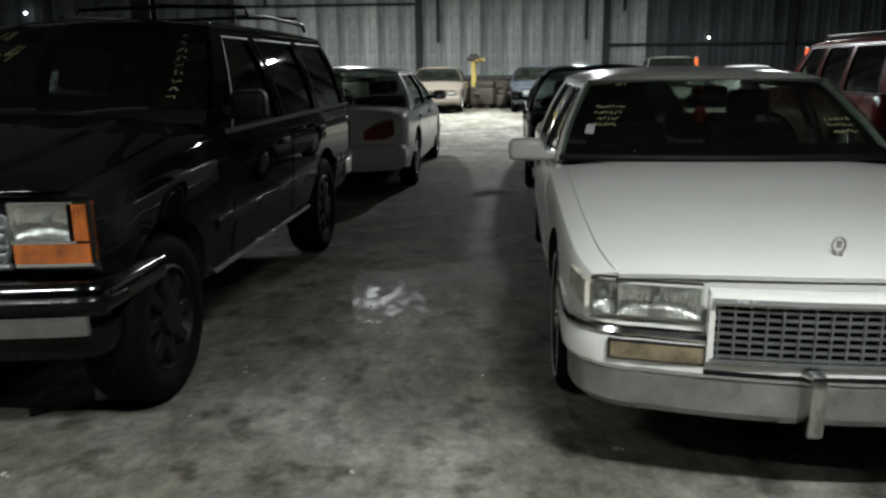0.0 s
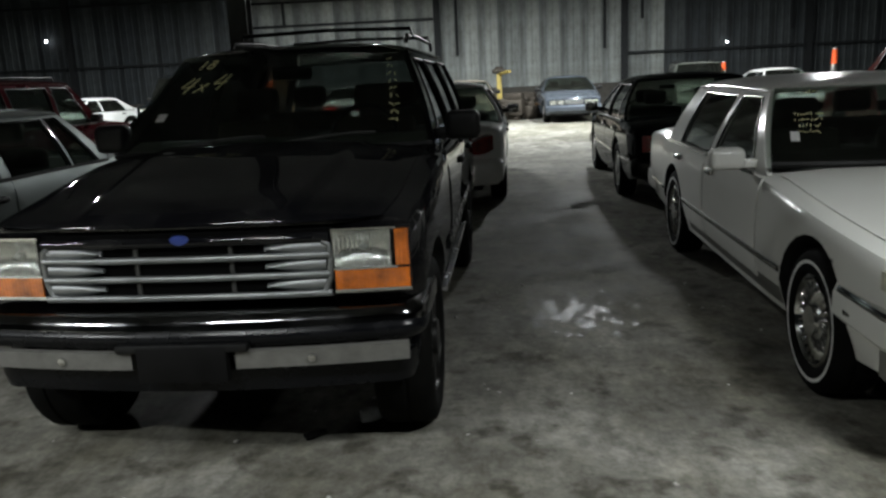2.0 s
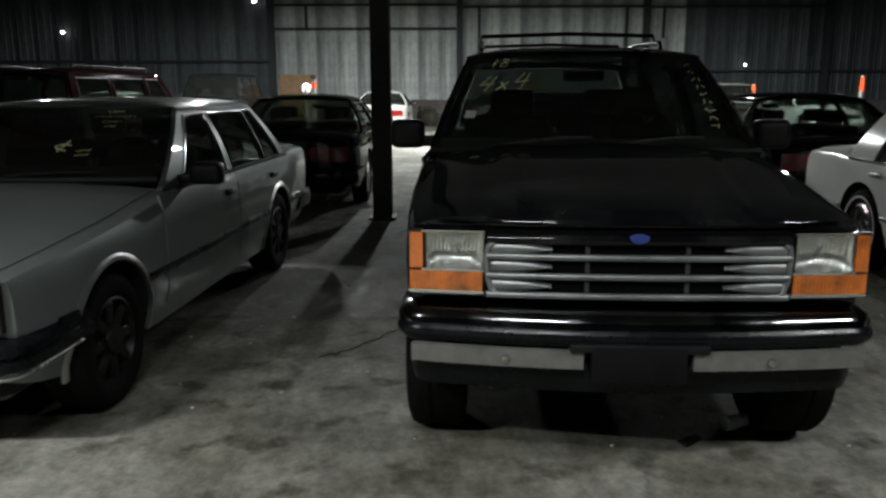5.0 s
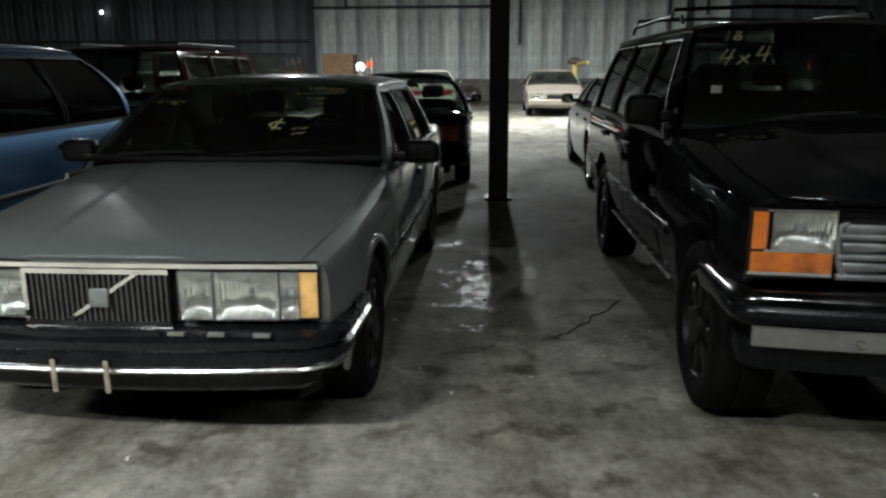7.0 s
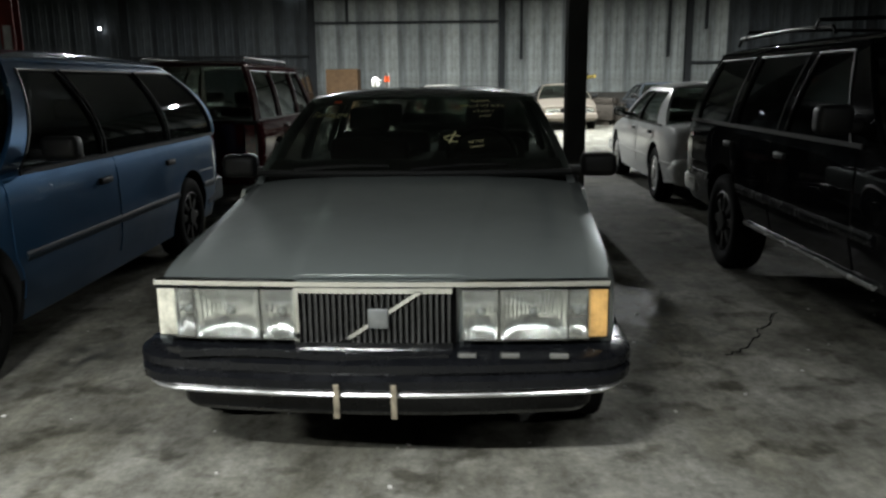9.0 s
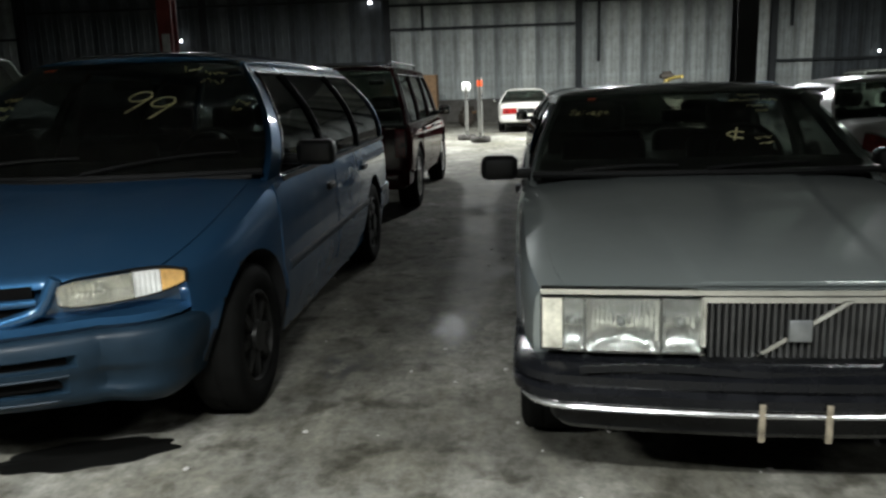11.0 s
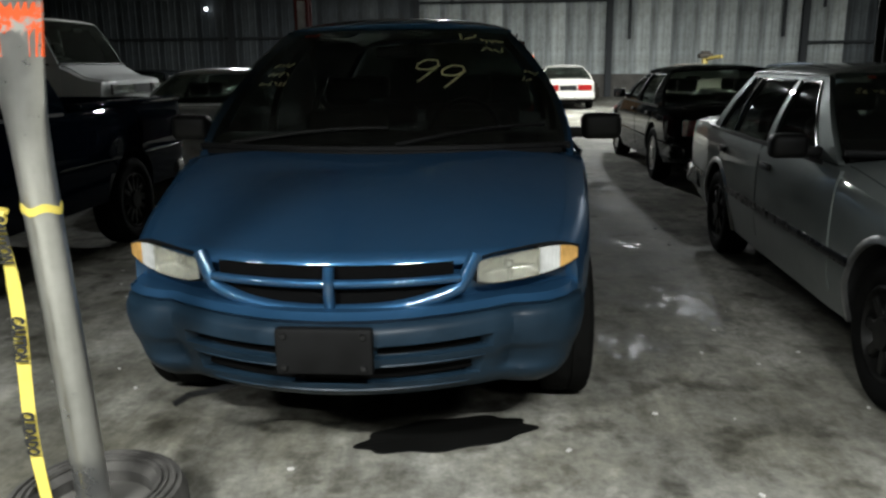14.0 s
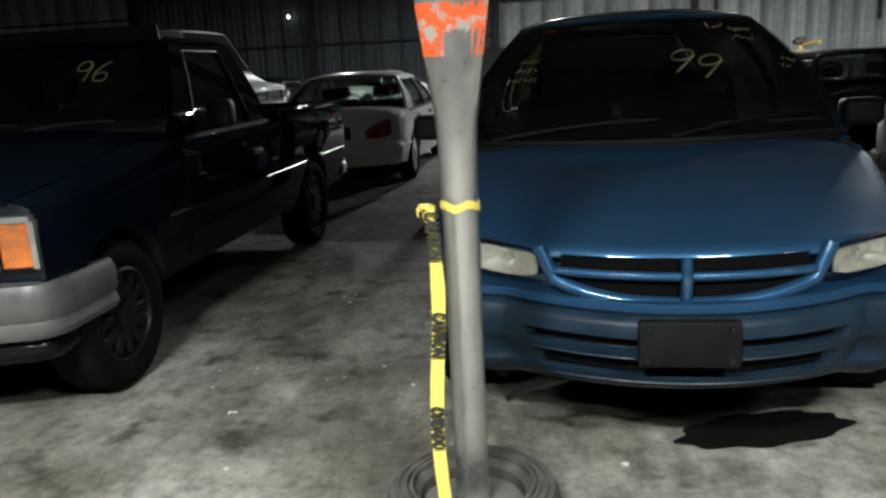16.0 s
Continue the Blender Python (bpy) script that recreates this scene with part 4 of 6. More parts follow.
def suv_black():
    """Square black four-door off-roader of the early nineties."""
    st = [(0.13, 0.785, 0.985, 0.945, 0.54), (0.17, 0.81, 1.01, 0.965, 0.48), (0.45, 0.85, 1.065, 1.0, 0.43), (1.20, 0.872, 1.175, 1.085, 0.41), (1.36, 0.875, 1.12, 1.09, 0.41),
          (4.30, 0.885, 1.12, 1.09, 0.41), (4.54, 0.87, 1.11, 1.07, 0.44), (4.60, 0.84, 1.09, 1.05, 0.48)]
    cabin = dict(a0=1.30, a1=1.90, b0=4.58, b1=4.42, belt=1.09, foot=1.14, roof=1.655, wb=0.825, wr=0.635, bow=0.09, crown=0.04, rbow=0.02, dash=GREY_PLASTIC,
                 windows=[(1.60, 2.48, 2.04, 2.44), (2.60, 3.42, 2.56, 3.42), (3.54, 4.42, 3.54, 4.32)], seal=BLACK, rear_seat=3.5)
    c = Car("off_roader", pose(0.02, 2.79, 0, 0, 0, -1.9), "black boxy four-door off-roader with chrome bumper and roof rack", "car", st, cabin, (0.68, 3.48), BLACK_PAINT,
            wheel=(0.36, 0.24, "dark"), arch=0.43, doors=((1.44, 2.52), (2.55, 3.50)), handle=(0.96, BLACK), seats=SEAT_TAN, bow=(0.05, 0.04), fade=0.3, door_low=0.46,
            hood=(0.16, 1.24), crease=(0.40, 0.50, 0.014), roll=0.04, side_glass=DARK_GLASS)
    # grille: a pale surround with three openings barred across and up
    # black sheet behind the bars: the openings' shade put into its colour
    gr = c.p("grille_surround", c.face(-0.535, 0.535, 0.715, 0.955, 0.012, 0.03, 13, 3), [DEPTH_BLACK])
    for z in (0.725, 0.795, 0.865):
        c.p("grille_bar", tube([(x, c.nose(x) - 0.032, z) for x in np.linspace(-0.53, 0.53, 15)], 0.0125, 12), [SILVER_PLASTIC], under=gr)
    c.p("grille_bar", tube([(x, c.nose(x) - 0.022, 0.925) for x in np.linspace(-0.53, 0.53, 15)], 0.02, 12), [BLACK_PAINT], under=gr)
    for x in (-0.175, 0.175):
        c.p("grille_upright", c.face(x - 0.007, x + 0.007, 0.72, 0.915, 0.022, 0.02, 3, 3), [SLAT_GREY], under=gr)
    frame_line = [(0.505, 0.915), (0.525, 0.90), (0.532, 0.86), (0.525, 0.78), (0.51, 0.735), (0.48, 0.722), (0.36, 0.722)]
    for s in (1, -1):
        c.p("grille_frame", tube([(s * x, c.nose(x) - 0.03, z) for x, z in frame_line], 0.011, 10), [SILVER_PLASTIC], under=gr)
        for z in (0.758, 0.828, 0.892):
            g = []
            for u in np.linspace(0, 1, 10):
                x, high = 0.30 + 0.215 * u, 0.010 + 0.046 * math.sin(min(1.0, u * 1.25) * math.pi / 2) ** 0.8
                g.append([(s * x, c.nose(x) - 0.014 - 0.022 * math.sin(math.pi * t) ** 0.6, z + (t - 0.5) * high) for t in np.linspace(0, 1, 7)])
            c.p("grille_cheek", sheet(g, 0.012 * s), [SILVER_PLASTIC], under=gr)
        c.lamp("headlight", s * 0.545, s * 0.745, 0.815, 0.945, 0.02)
        c.lamp("corner_light", s * 0.760, s * 0.808, 0.815, 0.945, 0.028, "amber", depth=0.12)
        c.lamp("turn_signal", s * 0.545, s * 0.808, 0.735, 0.805, 0.028, "amber", depth=0.08)
        for z in (0.81, 0.95):
            c.p("lamp_trim", c.face(*sorted((s * 0.54, s * 0.765)), z - 0.004, z + 0.004, 0.036, 0.04, 7, 2), [CHROME])
        c.p("lamp_trim", c.face(*sorted((s * 0.54, s * 0.812)), 0.722, 0.733, 0.03, 0.05, 7, 2), [CHROME])
    b = join(lathe([(0.048, 0), (0.05, -0.006), (0.04, -0.012), (0, -0.013)], 20, "y"))
    c.p("badge", ([(x * 0.75, c.nose(0) - 0.03 + y, 0.934 + z * 0.38) for x, y, z in b[0]], b[1]), [plain("blue_oval_badge", (0.03, 0.05, 0.20), 0.3)], "small blue oval badge", under=gr)
    # chrome bumper with a black pad and a pale strip
    c.bumper(0.845, 0.035, 0.075, 0.42, [(-0.10, 0.555), (0, 0.555), (0.010, 0.58), (0.012, 0.635), (-0.004, 0.662), (-0.05, 0.685), (-0.10, 0.685)], DIM_CHROME, name="front_bumper", label="chrome bumper with dim reflections put into its colour")
    c.bumper(0.856, 0.012, 0.075, 0.10, slab(0.555, 0.628, 0.05), BUMPER_BLACK, name="bumper_pad")
    for s in (1, -1):
        g = [[(s * x, 0.004 + 0.075 * (x / 0.775) ** 2, z) for z in np.linspace(0.485, 0.548, 4)] for x in np.linspace(0.19, 0.80, 9)]
        c.p("bumper_strip", sheet(g, 0.03 * s), [GREY_PLASTIC], "pale grey rubbing strip")
        c.p("strip_bolt", moved(lathe([(0.016, 0), (0.014, -0.01), (0, -0.012)], 12, "y"), Matrix.Translation((s * 0.46, 0.030, 0.515))), [CHROME])
    c.bumper(0.81, 0.06, 0.07, 0.2, [(-0.10, 0.40), (-0.03, 0.37), (-0.012, 0.376), (0.0, 0.42), (0.0, 0.485), (-0.10, 0.485)], BUMPER_BLACK, name="front_valance")
    pl = c.p("plate_holder", rbox(-0.165, 0.165, -0.012, 0.03, 0.44, 0.575, 0.008), [PLATE_BLACK])
    c.p("plate_mount", rbox(-0.24, 0.24, -0.008, 0.04, 0.55, 0.58, 0.006), [BLACK], under=pl)
    c.bumper(0.88, 0.09, 0.04, 0.3, slab(0.48, 0.64, 0.10), CHROME, rear=True, name="rear_bumper")
    c.moulding("side_moulding", 1.2, 4.4, 0.66, 0.055, BUMPER_BLACK)
    c.moulding("running_board", 1.2, 3.0, 0.43, 0.03, PALE_TRIM, 0.03)
    c.mirror(1.56, 1.215, 0.18, 0.15, BLACK, 0.01)
    c.wipers(mat=WIPER)
    # roof rack
    for s in (1, -1):
        c.p("rack_rail", tube([(s * 0.56, 2.5, 1.69), (s * 0.56, 2.54, 1.73), (s * 0.56, 3.2, 1.75), (s * 0.56, 4.2, 1.74), (s * 0.56, 4.26, 1.69)], 0.014), [BLACK])
    for y in (2.75, 4.05):
        c.p("rack_bar", tube([(-0.58, y, 1.72), (-0.56, y, 1.785), (0, y, 1.80), (0.56, y, 1.785), (0.58, y, 1.72)], 0.013), [BLACK])
    c.scrawl("4x4", -0.62, 0.60, 0.13, 0.009, 8, 0.35)
    c.scrawl("18", -0.70, 0.84, 0.075, 0.008, 4, 0.2)
    c.bars(0.84, 0.86, (0.03,) * 9, 0.04, -4)
    c.put_mark(*rbox(-0.025, 0.025, -0.03, 0.03, -0.001, 0.001, 0.0005, 1), -0.80, 0.35, PAPER, name="paper_sticker")
    for s in (1, -1):
        c.lamp("tail_light", s * 0.70, s * 0.83, 0.78, 1.03, 0.01, "red", rear=True)
    return c


RUSTY = plain("rusty_bracket", (0.22, 0.19, 0.14), 0.6, 0.3, vary=0.4, scale=40)
SLAT_GREY = plain("dull_grille_slat", (0.055, 0.055, 0.053), 0.4, 0.3)


def sedan_grey():
    """Boxy grey saloon with a slatted grille and a loose front trim."""
    st = [(0.12, 0.78, 0.755, 0.735, 0.42), (0.16, 0.80, 0.775, 0.75, 0.36), (0.5, 0.845, 0.83, 0.785, 0.28), (1.0, 0.865, 0.885, 0.83, 0.25), (1.55, 0.875, 0.955, 0.895, 0.24), (1.70, 0.875, 0.93, 0.91, 0.24),
          (3.95, 0.875, 0.945, 0.92, 0.25), (4.10, 0.87, 0.985, 0.935, 0.28), (4.65, 0.845, 0.965, 0.92, 0.33), (4.74, 0.82, 0.945, 0.90, 0.38)]
    cabin = dict(a0=1.52, a1=2.18, b0=4.02, b1=3.58, belt=0.92, foot=0.97, roof=1.36, wb=0.815, wr=0.655, bow=0.08, crown=0.035, rbow=0.05, dash=CABIN,
                 windows=[(1.78, 2.55, 2.27, 2.54), (2.68, 3.42, 2.64, 3.30), (3.47, 3.84, 3.36, 3.48)], seal=DIM_CHROME, belt_trim=BLACK)
    c = Car("grey_saloon", pose(-3.06, 2.82, 0, 0, 0, -2.4), "boxy grey metallic four-door saloon with marker writing on its windscreen", "car", st, cabin, (0.84, 3.61), GREY_PAINT,
            wheel=(0.315, 0.20, "dark"), arch=0.365, doors=((1.40, 2.58), (2.61, 3.60)), handle=(0.80, BLACK), bow=(0.03, 0.03), fade=0.25, trunk=(4.12, 4.66), hood=(0.14, 1.50), crease=(0.29, 0.42, 0.010))
    # black panel: painted shade behind the slats
    fr = c.p("grille", c.face(-0.29, 0.262, 0.528, 0.742, 0.0, 0.02, 5, 3), [DEPTH_BLACK])
    for k in range(26):
        x = -0.275 + k * 0.0205
        c.p("slat", c.face(x - 0.004, x + 0.004, 0.555, 0.735, 0.028, 0.028, 2, 2), [SLAT_GREY], under=fr)
    for z in (0.548, 0.738):
        c.p("grille_trim", c.face(-0.285, 0.25, z - 0.009, z + 0.009, 0.034, 0.034, 5, 2), [CHROME], under=fr)
    c.p("grille_trim", c.face(-0.289, -0.272, 0.54, 0.745, 0.034, 0.034, 2, 2), [CHROME], under=fr)
    g = [[(-0.13 + 0.27 * t + d, c.nose(0) - 0.038, 0.555 + 0.18 * t) for d in (-0.012, 0.012)] for t in np.linspace(0, 1, 5)]
    c.p("diagonal_bar", sheet(g, -0.01), [CHROME], under=fr)
    c.p("grille_badge", rbox(-0.035, 0.035, c.nose(0) - 0.05, c.nose(0) - 0.036, 0.61, 0.68, 0.006), [SILVER_PLASTIC], under=fr)
    for s in (1, -1):
        c.lamp("fog_light", s * 0.285, s * 0.40, 0.568, 0.738, 0.01, "clear")
        c.lamp("headlight", s * 0.41, s * 0.635, 0.568, 0.738, 0.012, "clear")
        c.lamp("side_light", s * 0.643, s * 0.705, 0.570, 0.737, 0.010, "clear")
        c.lamp("corner_light", s * 0.708, s * 0.770, 0.572, 0.735, 0.016, "pale" if s > 0 else "hazy", depth=0.10)
    c.p("hood_trim", c.face(-0.775, 0.775, 0.752, 0.768, 0.034, 0.045, 15, 3), [CHROME], "bright metal strip along the bonnet edge")
    c.bumper(0.845, -0.005, 0.05, 0.42, [(-0.16, 0.415), (0, 0.415), (0.02, 0.43), (0.022, 0.46), (0.005, 0.475), (0.022, 0.49), (0.02, 0.515), (-0.01, 0.535), (-0.16, 0.54)], BUMPER_BLACK, name="front_bumper",
             label="black ribbed bumper with a loose trim", rc=0.17)
    c.bumper(0.842, -0.005, 0.05, 0.42, slab(0.393, 0.416, 0.06, 0.005), PALE_TRIM, name="bumper_strip", rc=0.17)
    c.bumper(0.74, 0.10, 0.05, 0.2, slab(0.28, 0.395, 0.10), BUMPER_BLACK, name="front_valance")
    for x in (-0.13, 0.06):
        c.p("plate_bracket", rbox(x - 0.010, x + 0.010, -0.040, -0.030, 0.335, 0.455, 0.004), [RUSTY])
    g = [[(-0.66 + 0.9 * t, -0.012 + 0.02 * abs(t - 0.5) * 2, 0.528 + 0.012 * math.sin(6 * t) + d) for d in (0, 0.022)] for t in np.linspace(0, 1, 9)]
    c.p("loose_trim", sheet(g, 0.012), [BUMPER_BLACK], "half-detached shiny bumper trim")
    for x in (0.30, 0.44, 0.60):
        c.p("trim_clip", rbox(x - 0.03, x + 0.03, 0.0, 0.02, 0.535, 0.549, 0.003), [GREY_PLASTIC])
    c.bumper(0.86, 0.0, 0.05, 0.4, slab(0.38, 0.54, 0.14), BUMPER_BLACK, rear=True, name="rear_bumper")
    c.moulding("side_moulding", 0.4, 4.5, 0.53, 0.045, BUMPER_BLACK, 0.016)
    c.arch_trim(ALLOY, 0.028)
    c.mirror(1.78, 0.985, 0.19, 0.125, BLACK, 0.03)
    c.wipers(((-0.75, -0.15), (0.0, 0.6)), 0.05)
    c.scrawl("c", 0.24, 0.36, 0.11, 0.009, 0, 0.15)
    c.bars(0.42, 0.38, (0.07, 0.06), 0.03, 5)
    c.bars(0.52, 0.92, (0.10, 0.22, 0.10, 0.05), 0.035)
    c.written("Salvage", -0.72, 0.74, 0.075, shear=0.3)
    c.put_mark(*rbox(-0.02, 0.02, -0.012, 0.012, -0.001, 0.001, 0.0005, 1), -0.72, 0.92, RED_CHALK)
    for s in (1, -1):
        c.lamp("tail_light", s * 0.50, s * 0.80, 0.60, 0.86, 0.01, "red", rear=True)
    return c


def sedan_white():
    """Long white luxury saloon with an egg-crate grille."""
    st = [(0.12, 0.81, 0.725, 0.70, 0.40), (0.16, 0.83, 0.745, 0.715, 0.36), (0.5, 0.875, 0.785, 0.74, 0.29), (1.1, 0.90, 0.845, 0.79, 0.26), (1.80, 0.915, 0.92, 0.865, 0.25), (1.94, 0.915, 0.895, 0.875, 0.25),
          (4.25, 0.915, 0.90, 0.88, 0.25), (4.45, 0.91, 0.95, 0.89, 0.28), (5.1, 0.885, 0.925, 0.87, 0.32), (5.20, 0.86, 0.905, 0.85, 0.36)]
    cabin = dict(a0=1.76, a1=2.36, b0=4.30, b1=4.05, belt=0.88, foot=0.93, roof=1.33, wb=0.86, wr=0.67, bow=0.10, crown=0.045, rbow=0.04, dash=CABIN,
                 windows=[(1.96, 2.84, 2.44, 2.78), (2.96, 3.84, 2.90, 3.72)], seal=CHROME, belt_trim=CHROME)
    c = Car("white_saloon", pose(3.37, 2.55, 0, 0, 0, -2.6), "long white luxury saloon with chrome egg-crate grille", "car", st, cabin, (1.02, 3.91), WHITE_PAINT,
            wheel=(0.325, 0.20, "chrome"), arch=0.375, doors=((1.74, 2.88), (2.91, 3.84)), handle=(0.79, CHROME), bow=(0.11, 0.05), fade=0.4, trunk=(4.48, 5.1), hood=(0.14, 1.70))
    # shade behind the egg crate, painted as one black panel
    gr = c.p("grille", c.face(-0.45, 0.45, 0.503, 0.676, 0.098, 0.09, 11, 3), [DEPTH_BLACK])
    for k in range(20):
        x = -0.44 + k * 0.0463
        c.p("grille_upright", c.face(x - 0.003, x + 0.003, 0.508, 0.672, 0.112, 0.022, 2, 2), [SILVER_PLASTIC], under=gr)
    for k in range(7):
        z = 0.515 + k * 0.0245
        c.p("grille_bar", c.face(-0.45, 0.45, z - 0.0035, z + 0.0035, 0.110, 0.02, 11, 2), [SILVER_PLASTIC], under=gr)
    g = [[(x, c.nose(x) - 0.035 - 0.085 * t ** 0.7, 0.702 - 0.022 * t ** 2) for t in np.linspace(0, 1, 5)] for x in np.linspace(-0.46, 0.46, 13)]
    c.p("hood_lip", sheet([row[:4] for row in g], 0.012), [WHITE_PAINT], under=gr)
    c.p("grille_header", sheet([[(x, y - 0.003, z + 0.001) for x, y, z in row[3:]] for row in g], 0.012), [PALE_TRIM], under=gr)
    c.p("grille_sill", c.face(-0.46, 0.46, 0.494, 0.506, 0.112, 0.07, 11, 2), [SILVER_PLASTIC], under=gr)
    for s in (1, -1):
        c.p("grille_edge", c.face(*sorted((s * 0.45, s * 0.468)), 0.494, 0.70, 0.108, 0.09, 2, 3), [WHITE_PAINT], under=gr)
    g = [[(x, 0.021 + 0.09 * (x / 0.655) ** 2, z) for z in (0.443, 0.451, 0.459)] for x in np.linspace(-0.47, 0.47, 13)]
    c.p("bumper_strip", sheet(g, 0.02), [BUMPER_BLACK])
    for s in (1, -1):
        c.lamp("headlight", s * 0.475, s * 0.73, 0.60, 0.705, 0.01)
        c.lamp("corner_light", s * 0.738, s * 0.805, 0.60, 0.71, 0.0, "clear", depth=0.06)
        g = [[(s * (c.side_x(0.15 + 0.2 * t, 0.64) + 0.008), 0.15 + 0.07 + 0.2 * t, z) for z in (0.615 + 0.02 * t, 0.66, 0.705)] for t in np.linspace(0, 1, 4)]
        c.p("side_light", sheet(g, 0.03 * s), [HAZY])
        c.lamp("turn_signal", s * 0.475, s * 0.755, 0.478, 0.528, 0.088, "brown", depth=0.06)
        c.p("lamp_trim", c.face(*sorted((s * 0.465, s * 0.81)), 0.588, 0.597, 0.02, 0.03, 7, 2), [CHROME])
        c.p("bumper_guard", rbox(*sorted((s * 0.135, s * 0.185)), -0.055, 0.05, 0.29, 0.49, 0.012), [CHROME])
    c.bumper(0.875, 0.04, 0.09, 0.42, [(-0.14, 0.425), (0, 0.425), (0.016, 0.445), (0.016, 0.53), (0.0, 0.57), (-0.14, 0.575)], WHITE_PAINT, name="front_bumper", label="white painted bumper", rc=0.22)
    c.bumper(0.877, 0.04, 0.09, 0.38, [(-0.02, 0.545), (0.012, 0.54), (0.018, 0.555), (0.010, 0.57), (-0.02, 0.572)], CHROME, name="bumper_strip", rc=0.22)
    c.bumper(0.86, 0.03, 0.09, 0.04, [(-0.10, 0.29), (-0.02, 0.29), (0.008, 0.32), (0.012, 0.423), (-0.10, 0.423)], ALLOY, name="front_valance", label="dull metal lower bumper", rc=0.22)
    c.bumper(0.89, 0.02, 0.06, 0.4, slab(0.36, 0.54, 0.14), WHITE_PAINT, rear=True, name="rear_bumper")
    c.moulding("side_moulding", 0.5, 4.9, 0.475, 0.035, CHROME, 0.014)
    c.moulding("sill_panel", 1.25, 3.4, 0.33, 0.09, GREY_PLASTIC, 0.006)
    c.mirror(1.98, 0.95, 0.19, 0.12, WHITE_PAINT, 0.03)
    ring = [(0.034 * math.cos(a), 0.0, 0.04 + 0.034 * math.sin(a)) for a in np.linspace(0, 2 * math.pi, 15)]
    wreath = join(tube(ring, 0.006, 5), rbox(-0.016, 0.016, -0.006, 0.006, 0.025, 0.06, 0.004), rbox(-0.02, 0.02, -0.014, 0.014, -0.02, 0.004, 0.004))
    c.p("hood_ornament", moved(wreath, Matrix.Translation((0.0, 0.32, 0.778)) @ Matrix.Diagonal((0.6, 1, 0.75, 1))), [ALLOY])
    c.put_mark(*rbox(-0.022, 0.022, -0.045, 0.045, -0.001, 0.001, 0.0005, 1), -0.84, 0.34, PAPER, name="paper_sticker")
    c.bars(-0.74, 0.62, (0.14, 0.14, 0.10, 0.10), 0.035)
    c.bars(-0.70, 0.92, (0.05,), 0.04)
    c.bars(0.76, 0.45, (0.14, 0.14, 0.12), 0.035)
    ball = lathe([(0, 0.055), (0.02, 0.05), (0.034, 0.025), (0.036, 0.0), (0.026, -0.03), (0, -0.045)], 12, "z")
    c.p("hanging_charm", moved(join(ball, tube([(0, 0, 0.05), (0, 0, 0.1), (0, 0, 0.16)], 0.003, 4)), Matrix.Translation((-0.05, 2.19, 1.11))), [plain("red_charm", (0.4, 0.03, 0.02), 0.5)], "red ornament hanging from the mirror")
    for s in (1, -1):
        c.lamp("tail_light", s * 0.72, s * 0.85, 0.5, 0.85, 0.01, "red", rear=True)
    return c


